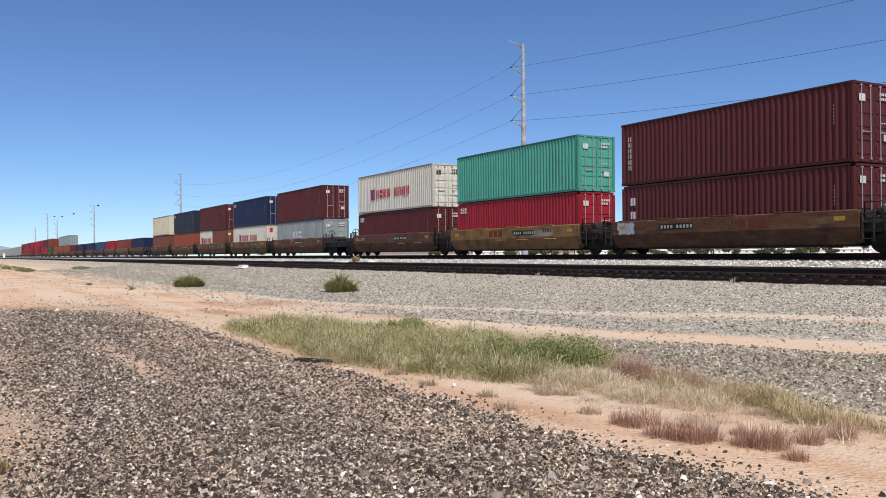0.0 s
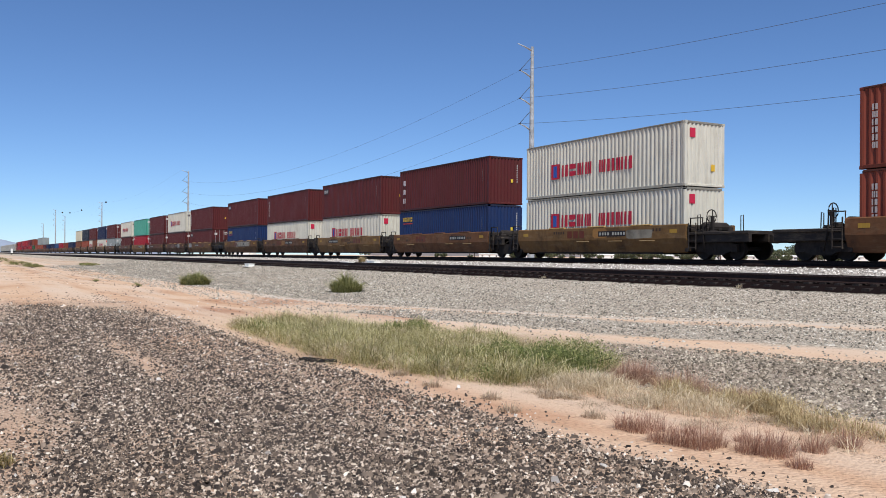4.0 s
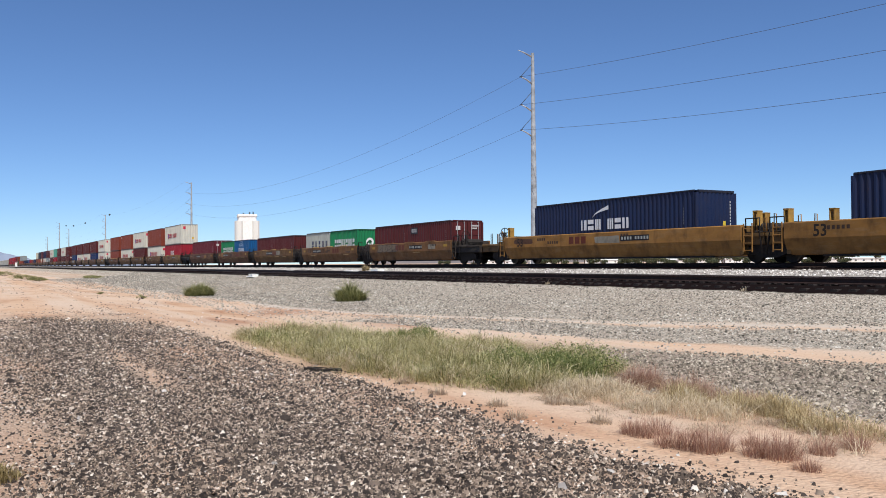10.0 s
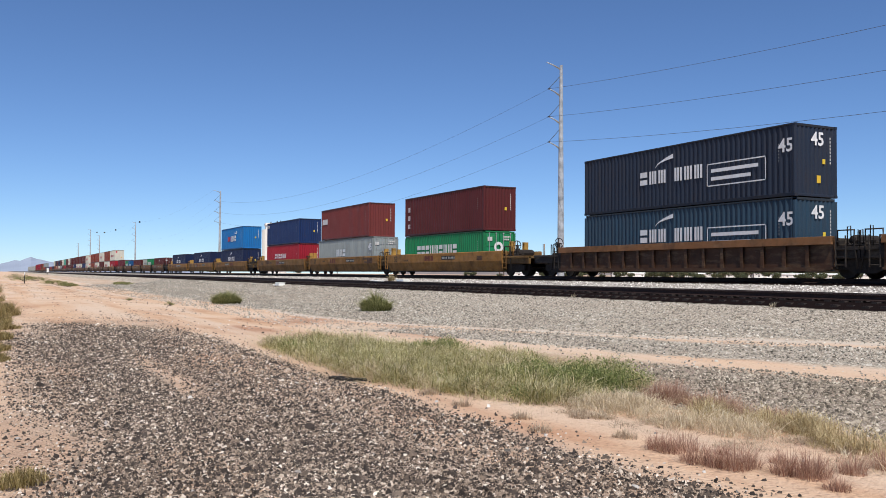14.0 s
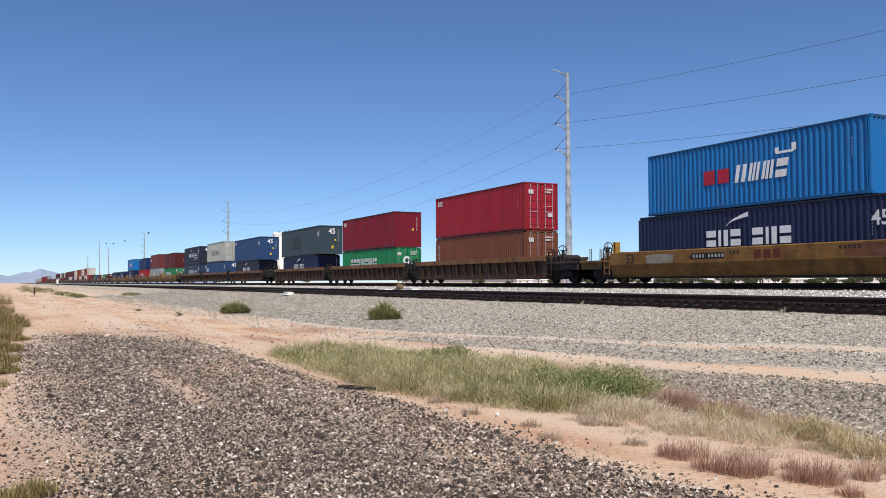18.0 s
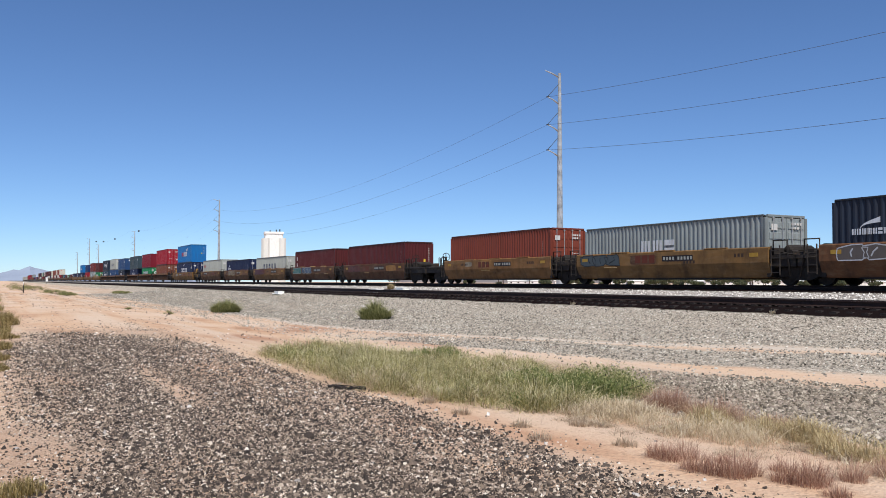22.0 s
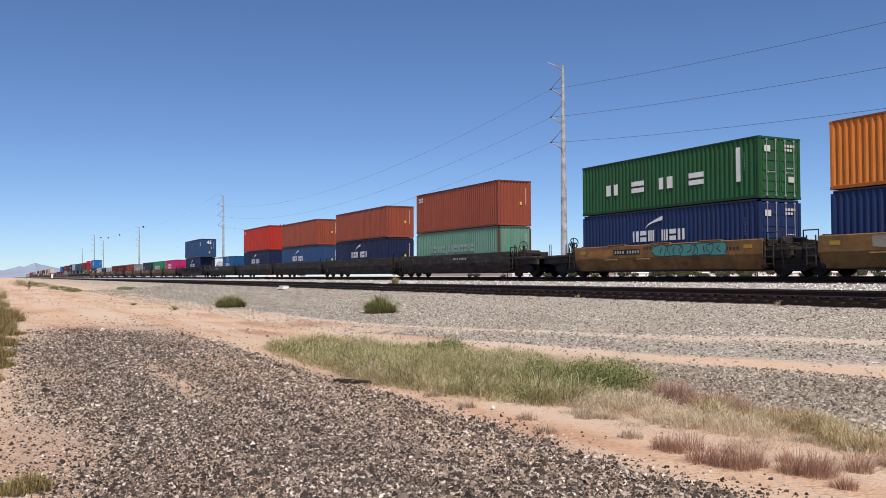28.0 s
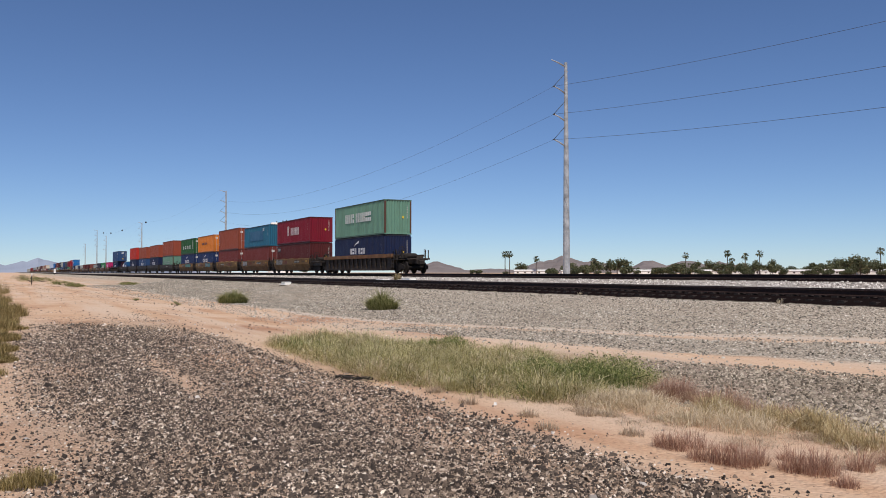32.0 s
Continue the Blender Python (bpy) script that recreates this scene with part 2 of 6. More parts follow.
    # shade around rails and tie ends, painted as near-black bands under both tracks
    track_shade = math_node(n, l, "MAXIMUM", band(21.02, 25.5, 0.12, math_node(n, l, "MULTIPLY_ADD", math_node(n, l, "SUBTRACT", noise_tex(n, l, pos, 1.6, 3, 0.6), 0.5), 0.5, x)), band(26.8, 29.9, 0.2, x))
    c = mix(n, l, math_node(n, l, "MULTIPLY", track_shade, 1.0), c, (0.013, 0.009, 0.009))
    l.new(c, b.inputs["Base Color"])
    b.inputs["Roughness"].default_value = 1.0
    b.inputs["Specular IOR Level"].default_value = 0.0
    h = math_node(n, l, "ADD", fine, math_node(n, l, "MULTIPLY", grit.outputs["Distance"], -0.8))
    bump(n, l, b, h, 0.6, 0.05)
    return m


M_GROUND = ground_material()


# ---- mesh helpers ----
def mesh_of(name, verts, faces, mat, smooth=False):
    me = bpy.data.meshes.new(name)
    me.from_pydata(verts, [], faces)
    me.materials.append(mat)
    if smooth:
        me.polygons.foreach_set("use_smooth", [True] * len(me.polygons))
    me.update()
    return me


def link(name, me, parent=None, at=None, label="", color=None):
    ob = new(name, me)
    if parent is not None:
        ob.parent = parent
    if at is not None:
        ob.matrix_basis = at
    if label:
        ob["label"] = label
    if color is not None:
        ob.color = (*color, 1)
    return ob


def box_vf(boxes, ch=0.0):
    """Verts and faces of boxes (cx, cy, cz, sx, sy, sz), each with chamfered edges along its longest side if ch > 0."""
    V, F = [], []
    for cx, cy, cz, sx, sy, sz in boxes:
        a, o = [sx / 2, sy / 2, sz / 2], len(V)
        k = max(range(3), key=lambda i: a[i])
        i, j = [q for q in range(3) if q != k]
        c = min(ch, a[i] * 0.45, a[j] * 0.45)
        ring = [(-a[i], -a[j]), (a[i], -a[j]), (a[i], a[j]), (-a[i], a[j])] if c <= 0 else [
            (-a[i] + c, -a[j]), (a[i] - c, -a[j]), (a[i], -a[j] + c), (a[i], a[j] - c), (a[i] - c, a[j]), (-a[i] + c, a[j]), (-a[i], a[j] - c), (-a[i], -a[j] + c)]
        if k == 1:
            ring = ring[::-1]
        m = len(ring)
        for s in (-a[k], a[k]):
            for p, q in ring:
                v = [0, 0, 0]
                v[i], v[j], v[k] = p, q, s
                V.append((v[0] + cx, v[1] + cy, v[2] + cz))
        F.append(tuple(o + q for q in range(m))[::-1])
        F.append(tuple(o + m + q for q in range(m)))
        for q in range(m):
            F.append((o + q, o + (q + 1) % m, o + m + (q + 1) % m, o + m + q))
    return V, F


CACHE = {}


def boxes(key, bs, mat, ch=0.0):
    if key not in CACHE:
        CACHE[key] = mesh_of(key.split("|")[0], *box_vf(bs, ch), mat)
    return CACHE[key]


def tube_vf(pts, radii, seg=8, cap=True):
    V, F = [], []
    pts = [Vector(p) for p in pts]
    for i, p in enumerate(pts):
        d = (pts[min(i + 1, len(pts) - 1)] - pts[max(i - 1, 0)]).normalized()
        a = d.cross(Vector((0, 0, 1)) if abs(d.z) < 0.9 else Vector((1, 0, 0))).normalized()
        c = d.cross(a)
        r = radii[i] if isinstance(radii, (list, tuple)) else radii
        for k in range(seg):
            t = 2 * math.pi * k / seg
            V.append(tuple(p + (a * math.cos(t) + c * math.sin(t)) * r))
    for i in range(len(pts) - 1):
        for k in range(seg):
            F.append((i * seg + k, i * seg + (k + 1) % seg, (i + 1) * seg + (k + 1) % seg, (i + 1) * seg + k))
    if cap:
        F.append(tuple(range(seg))[::-1])
        F.append(tuple((len(pts) - 1) * seg + k for k in range(seg)))
    return V, F


def tube(name, pts, r, mat, seg=8, smooth=True):
    return mesh_of(name, *tube_vf(pts, r, seg), mat, smooth)


def join_vf(*vfs):
    V, F = [], []
    for v, f in vfs:
        o = len(V)
        V += v
        F += [tuple(i + o for i in q) for q in f]
    return V, F


def thing(name, at, label, category, group="", kind=""):
    ob = new(name)
    ob.empty_display_size = 0.3
    ob.matrix_basis = at
    return tagged(ob, label, category, group, kind)


# ---- the lie of the land: height of the ground at x metres from the camera towards the line ----
RAIL_FAR, RAIL_NEAR = 1.57, 1.145            # railhead heights of the two tracks
X_FAR, X_NEAR = 28.75, 22.65                 # their centre lines
PROFILE = [(-4000, -0.1), (-60, -0.1), (-6, -0.05), (-3, 0.0), (4.5, 0.0), (6.3, -0.1), (9, -0.2), (13, -0.16), (15.8, -0.06), (19.4, 0.25), (20.9, 0.66),
           (21.15, 0.72), (21.35, 0.78), (21.75, 0.93), (23.6, 0.93), (24.0, 0.9), (24.3, 0.94), (26.9, 1.3), (27.3, 1.37), (30.2, 1.37), (32.4, 0.35), (36, 0.1), (60, 0.0), (4000, -0.3)]


def profile(x):
    for (a, za), (b, zb) in zip(PROFILE, PROFILE[1:]):
        if x <= b:
            return za + (zb - za) * (x - a) / (b - a)
    return PROFILE[-1][1]


def land(x, y):
    z = profile(x)
    if x < 20.5:
        w = max(0.0, min(1.0, (20.5 - x) / 4))
        z += w * (0.09 * noise.noise((x * 0.16, y * 0.09, 1.7)) + 0.03 * noise.noise((x * 0.7, y * 0.5, 4.1)))
    return z


def steps(stops):
    out = [stops[0][0]]
    for (a, _), (b, d) in zip(stops, stops[1:]):
        k = max(1, round((b - a) / d))
        out += [a + (b - a) * (i + 1) / k for i in range(k)]
    return out


def build_ground():
    xs = steps([(-4000, 0), (-200, 950), (-30, 34), (-8, 2.2), (12, 0.4), (22, 0.35), (33, 0.4), (60, 5), (300, 40), (4000, 600)])
    ys = steps([(-3000, 0), (-200, 700), (-10, 20), (2, 2), (30, 0.5), (70, 1.0), (200, 5), (800, 40), (4500, 740)])
    V = [(x, y, land(x, y)) for y in ys for x in xs]
    k = len(xs)
    F = [(j * k + i, j * k + i + 1, (j + 1) * k + i + 1, (j + 1) * k + i) for j in range(len(ys) - 1) for i in range(k - 1)]
    ob = link("ground", mesh_of("ground", V, F, M_GROUND, True))
    tagged(ob, "flat desert ground of pinkish sand, dark gravel and grey ballast", "ground", kind="structure")


build_ground()


# ---- tracks ----
def rail_mesh(y0, y1):
    """One flat-bottomed rail, foot at z = 0, head 0.18 m up."""
    prof = [(-0.075, 0), (0.075, 0), (0.075, 0.012), (0.012, 0.035), (0.012, 0.135), (0.036, 0.15), (0.036, 0.178), (0.028, 0.182), (-0.028, 0.182), (-0.036, 0.178), (-0.036, 0.15), (-0.012, 0.135), (-0.012, 0.035), (-0.075, 0.012)]
    m = len(prof)
    V = [(x, y, z) for y in (y0, y1) for x, z in prof]
    F = [(q, (q + 1) % m, m + (q + 1) % m, m + q) for q in range(m)] + [tuple(range(m))[::-1], tuple(range(m, 2 * m))]
    me = mesh_of("rail", V, F, M_RAIL)
    me.materials.append(M_HEAD)
    for q in (7,):
        me.polygons[q].material_index = 1
    return me


def build_track(name, x, zr, label, ys):
    t = thing(name, pose(x, 0, zr - 0.182), label, "railway track", "tracks", "structure")
    rail = rail_mesh(-600, 4000)
    for s in (-0.753, 0.753):
        link("rail", rail, t, pose(s, 0, 0), "rust-brown steel rail with a worn head")
    tie = boxes("tie|%s" % name, [(0, 0, -0.2, 2.6, 0.23, 0.18)] + [(s, 0, -0.055, 0.36, 0.2, 0.11) for s in (-0.753, 0.753)], M_TIE, 0.02)
    rng = random.Random(5)
    bs = []
    for i in range(-60, 900):
        y = i * 0.55
        if ys[0] <= y < ys[1]:
            o = link("tie", tie, t, pose(rng.uniform(-0.12, 0.06), y + rng.uniform(-0.04, 0.04), rng.uniform(-0.02, 0.0), 0, 0, rng.uniform(-2.0, 2.0)))
        else:
            bs.append((rng.uniform(-0.05, 0.05), y, -0.2, 2.6, 0.23, 0.18))
    link("tie_run", mesh_of("tie_run", *box_vf(bs), M_TIE), t)["kind"] = "stuff"
    return t


# ---- containers ----
W_BOX = 2.438


def corrugated(key, half, z0, z1, depth=0.045, pitch=0.278):
    """A wall of folded sheet along y, facing -x, its outer faces at x = 0."""
    if key in CACHE:
        return CACHE[key]
    k = max(2, round(2 * half / pitch))
    p = 2 * half / k
    line = []
    for i in range(k):
        y = -half + i * p
        line += [(0, y), (0, y + p * 0.26), (depth, y + p * 0.5), (depth, y + p * 0.76)]
    line.append((0, half))
    V = [(x, y, z) for z in (z0, z1) for x, y in line]
    m = len(line)
    F = [(i + 1, i, m + i, m + i + 1) for i in range(m - 1)]
    CACHE[key] = mesh_of("side_wall", V, F, M_BOX)
    return CACHE[key]


def rung_door(key, w, h):
    """One door leaf facing -y, with its shallow pressed panels."""
    if key in CACHE:
        return CACHE[key]
    bs = [(0, 0.03, h / 2, w - 0.02, 0.05, h - 0.02)]
    for i in range(5):
        z = 0.1 + (h - 0.2) * (i + 0.5) / 5
        bs.append((0, -0.004, z, w - 0.16, 0.03, (h - 0.2) / 5 - 0.16))
    CACHE[key] = mesh_of("door", *box_vf(bs, 0.02), M_BOX)
    return CACHE[key]


COL = dict(maroon=(0.085, 0.014, 0.015), wine=(0.12, 0.013, 0.022), rust=(0.2, 0.042, 0.024), brick=(0.27, 0.062, 0.034), brown=(0.17, 0.055, 0.03), oxblood=(0.15, 0.03, 0.028), orange=(0.62, 0.19, 0.03), white=(0.6, 0.575, 0.49),
           cream=(0.6, 0.55, 0.42), jade=(0.075, 0.33, 0.25), sage=(0.13, 0.27, 0.2), ever=(0.012, 0.2, 0.075), forest=(0.014, 0.09, 0.03), navy=(0.008, 0.018, 0.06), ink=(0.016, 0.025, 0.045),
           blue=(0.008, 0.027, 0.1), cobalt=(0.007, 0.088, 0.24), azure=(0.008, 0.145, 0.4), dusk=(0.022, 0.052, 0.085), steel=(0.021, 0.062, 0.16), red=(0.3, 0.012, 0.026), scarlet=(0.42, 0.03, 0.02), crimson=(0.18, 0.007, 0.021),
           grey=(0.26, 0.29, 0.29), pale=(0.4, 0.41, 0.37), slate=(0.038, 0.064, 0.08), pink=(0.5, 0.02, 0.14), teal=(0.016, 0.125, 0.21))
WORD = dict(maroon="dark maroon", wine="wine red", rust="rust red", brick="brick red", brown="reddish brown", oxblood="oxblood red", orange="bright orange", white="off-white", cream="cream", jade="jade green", sage="faded sage green",
            ever="bright green", forest="dark green", navy="navy blue", ink="blackish blue", blue="deep blue", cobalt="cobalt blue", azure="bright blue", dusk="dull slate blue", steel="steel blue", red="red", scarlet="scarlet", crimson="crimson",
            grey="weathered grey", pale="pale grey", slate="slate grey", pink="magenta", teal="teal blue")

# marks on the side walls: rows of plain blocks (first letter's place from the left end, in parts of the length; height; metres)
MARKS = dict(
    wordmark_red=dict(c=(0.5, 0.02, 0.05), n="4 4", x=0.27, w=5.6, h=0.62, z=0.47, emblem=True),
    swoosh=dict(c=(0.8, 0.8, 0.8), n="3 3", x=0.34, w=3.75, h=0.52, z=0.53, arc=True),
    swoosh_wide=dict(c=(0.8, 0.8, 0.8), n="3 3", x=0.34, w=4.8, h=0.7, z=0.5, arc=True),
    pale_panel=dict(c=(0.75, 0.78, 0.8), n="2", x=0.76, w=0.7, h=0.4, z=0.8, blank=(0.022, 0.14, 0.26)),
    swoosh45=dict(c=(0.75, 0.75, 0.75), n="3 3", x=0.33, w=4.3, h=0.62, z=0.52, arc=True, frame=True),
    block9=dict(c=(0.75, 0.75, 0.72), n="9", x=0.185, w=6.4, h=0.72, z=0.4),
    grey5=dict(c=(0.05, 0.06, 0.13), n="1 1 1 1 1", x=0.27, w=5.2, h=0.7, z=0.47),
    wide4=dict(c=(0.8, 0.8, 0.76), n="1 1 1 1", x=0.17, w=7.2, h=0.55, z=0.45, bar=True),
    small_dark=dict(c=(0.03, 0.03, 0.07), n="5 5", x=0.27, w=4.2, h=0.34, z=0.53),
    serif5=dict(c=(0.8, 0.78, 0.75), n="1 4", x=0.335, w=4.3, h=0.8, z=0.5, tall=True),
    ship=dict(c=(0.75, 0.78, 0.74), n="5 8", x=0.235, w=6.4, h=0.8, z=0.58),
    ship_faded=dict(c=(0.3, 0.42, 0.37), n="5 8", x=0.2, w=6.6, h=0.5, z=0.42),
    big3=dict(c=(0.8, 0.7, 0.75), n="3", x=0.25, w=4.0, h=0.95, z=0.6),
    two_tone=dict(c=(0.8, 0.8, 0.8), n="4", x=0.46, w=2.9, h=0.75, z=0.49, pre=(0.45, 0.02, 0.05), lean=0.2),
    lean5=dict(c=(0.8, 0.75, 0.75), n="6", x=0.27, w=4.4, h=0.5, z=0.42, lean=0.3),
    three_white=dict(c=(0.7, 0.72, 0.72), n="3", x=0.37, w=2.5, h=0.62, z=0.47),
    red4=dict(c=(0.5, 0.03, 0.03), n="4", x=0.06, w=1.3, h=0.32, z=0.7),
    wing=dict(c=(0.7, 0.72, 0.75), n="8", x=0.07, w=1.7, h=0.22, z=0.55, wing=True),
    corner3=dict(c=(0.75, 0.72, 0.7), n="3", x=0.035, w=0.75, h=0.32, z=0.84),
    stack6=dict(c=(0.5, 0.44, 0.42), n="6", x=0.04, w=0.22, h=1.6, z=0.52, down=True),
    stack3=dict(c=(0.75, 0.7, 0.7), n="3", x=0.05, w=0.34, h=1.9, z=0.52, down=True, fill=0.55),
    plate=dict(c=(0.6, 0.6, 0.58), n="5", x=0.04, w=0.8, h=0.25, z=0.8, blot=(0.03, 0.03, 0.04)),
    yellow5=dict(c=(0.7, 0.45, 0.04), n="5", x=0.05, w=1.5, h=0.3, z=0.8, sub=True),
    globe=dict(c=(0.75, 0.8, 0.85), n="5", x=0.3, w=2.3, h=0.42, z=0.4, dome=True),
    label_white=dict(c=(0.7, 0.7, 0.7), n="4", x=0.04, w=1.2, h=0.3, z=0.6, blot=(0.6, 0.6, 0.6)),
    patch=dict(c=(0.03, 0.06, 0.08), n="", x=0.3, w=3.2, h=1.1, z=0.52, blot=(0.03, 0.05, 0.06), big=True),
    none=None)


def glyphs(rng, x, z, w, h, lean):
    """A plain block of a letter's size, split in two bars. Flat polygons in (along, up)."""
    quad = lambda a, b, c, d: [(a + lean * b, b), (c + lean * b, b), (c + lean * d, d), (a + lean * d, d)]
    k = rng.uniform(0.36, 0.5)
    form = rng.randrange(3)
    if form == 0:
        out = [quad(0, 0, w * (k - 0.1), h), quad(w * (k + 0.16), 0, w, h)]
    elif form == 1:
        out = [quad(0, h * 0.58, w, h), quad(0, 0, w, h * 0.4)]
    else:
        out = [quad(w * 0.04, 0, w * 0.3, h), quad(w * 0.4, 0, w * 0.62, h), quad(w * 0.74, 0, w, h)]
    return [[(x + a, z + b) for a, b in q] for q in out]


def mark_mesh(kind, L, H, zf):
    key = "mark|%s|%.1f|%.1f|%.2f" % (kind, L, H, zf)
    if key in CACHE:
        return CACHE[key]
    d, polys, extra = MARKS[kind], [], {}
    rng = random.Random(kind)
    x0, zc, w, h = d["x"] * L, zf * H, d["w"], d["h"]
    w = min(w, L * (1 - d["x"]) - 0.5)
    lean = d.get("lean", 0.0)
    if d.get("down"):
        k = int(d["n"])
        for i in range(k):
            polys += glyphs(rng, x0, zc + h / 2 - (i + 1) * h / k, w, h / k * d.get("fill", 0.8), 0)
    elif d["n"]:
        words = [int(q) for q in d["n"].split()]
        unit = w / (sum(words) + 0.7 * (len(words) - 1))
        x = x0
        for q in words:
            for _ in range(q):
                polys += glyphs(rng, x, zc - h / 2, unit * 0.8, h * (1.3 if d.get("tall") and x == x0 else 1.0), lean)
                x += unit
            x += unit * 0.7
    if d.get("arc") or d.get("wing"):
        a, b = (x0 + w * 0.25, zc + h * 0.75) if d.get("arc") else (x0 + 0.35, zc + 0.16)
        r = 0.95 if d.get("arc") else 0.62
        for i in range(7):
            t0, t1 = i / 7, (i + 1) / 7
            y0, y1 = 0.55 * r * t0 ** 0.6, 0.55 * r * t1 ** 0.6
            polys.append([(a + t0 * 1.3 * r, b + y0), (a + t1 * 1.3 * r, b + y1), (a + t1 * 1.3 * r, b + y1 - 0.03 - 0.17 * t1), (a + t0 * 1.3 * r, b + y0 - 0.03 - 0.17 * t0)])
    if d.get("frame"):
        fx, fz, fw, fh = x0 + w + 0.15, zc - 0.75, 3.3, 1.0
        for q in ((0, 0, fw, 0.05), (0, fh - 0.05, fw, fh), (0, 0, 0.05, fh), (fw - 0.05, 0, fw, fh), (0.25, 0.6, 2.9, 0.75), (0.25, 0.25, 2.5, 0.4)):
            polys.append([(fx + q[0], fz + q[1]), (fx + q[2], fz + q[1]), (fx + q[2], fz + q[3]), (fx + q[0], fz + q[3])])
    if d.get("bar"):
        polys.append([(L - 1.25, H * 0.3), (L - 1.0, H * 0.3), (L - 1.0, H * 0.86), (L - 1.25, H * 0.86)])
    if d.get("dome"):
        for k in range(3):
            r0, r1 = 0.85 - 0.28 * k, 0.8 - 0.28 * k
            cx = x0 + w / 2
            for i in range(8):
                a0, a1 = math.pi * i / 8, math.pi * (i + 1) / 8
                polys.append([(cx + r1 * math.cos(a0), zc + h * 0.8 + r1 * 0.8 * math.sin(a0)), (cx + r0 * math.cos(a0), zc + h * 0.8 + r0 * 0.8 * math.sin(a0)),
                              (cx + r0 * math.cos(a1), zc + h * 0.8 + r0 * 0.8 * math.sin(a1)), (cx + r1 * math.cos(a1), zc + h * 0.8 + r1 * 0.8 * math.sin(a1))])
    V, F = [], []
    for q in polys:
        F.append(tuple(range(len(V), len(V) + len(q))))
        V += [(-0.006, L / 2 - a, b) for a, b in q]
    CACHE[key] = mesh_of("mark", V, F, M_MARK)
    return CACHE[key]


def flat_panel(key, a, b, w, h, mat):
    """A thin painted panel on the near wall, a metres from the left end and b up."""
    if key not in CACHE:
        CACHE[key] = mesh_of("panel", *box_vf([(-0.006, -a - w / 2, b + h / 2, 0.006, w, h)]), mat)
    return CACHE[key]


def digits(text, size):
    key = "digits|%s|%.2f" % (text, size)
    if key not in CACHE:
        cu = bpy.data.curves.new("digits", "FONT")
        cu.body, cu.size, cu.align_x, cu.resolution_u = text, size, "CENTER", 2
        cu.offset = size * 0.02
        tmp = bpy.data.objects.new("digits", cu)
        scene.collection.objects.link(tmp)
        bpy.context.view_layer.update()
        me = bpy.data.meshes.new_from_object(tmp.evaluated_get(bpy.context.evaluated_depsgraph_get()))
        bpy.data.objects.remove(tmp)
        me.materials.clear()
        me.materials.append(M_MARK)
        CACHE[key] = me
    return CACHE[key]


FACE_NEAR = Matrix(((0, 0, -1, 0), (-1, 0, 0, 0), (0, 1, 0, 0), (0, 0, 0, 1)))   # text plane turned to face -x, reading towards -y
FACE_REAR = Matrix(((1, 0, 0, 0), (0, 0, -1, 0), (0, 1, 0, 0), (0, 0, 0, 1)))    # and to face -y
TRAIN = []          # (thing, place in the train, height, side offset)


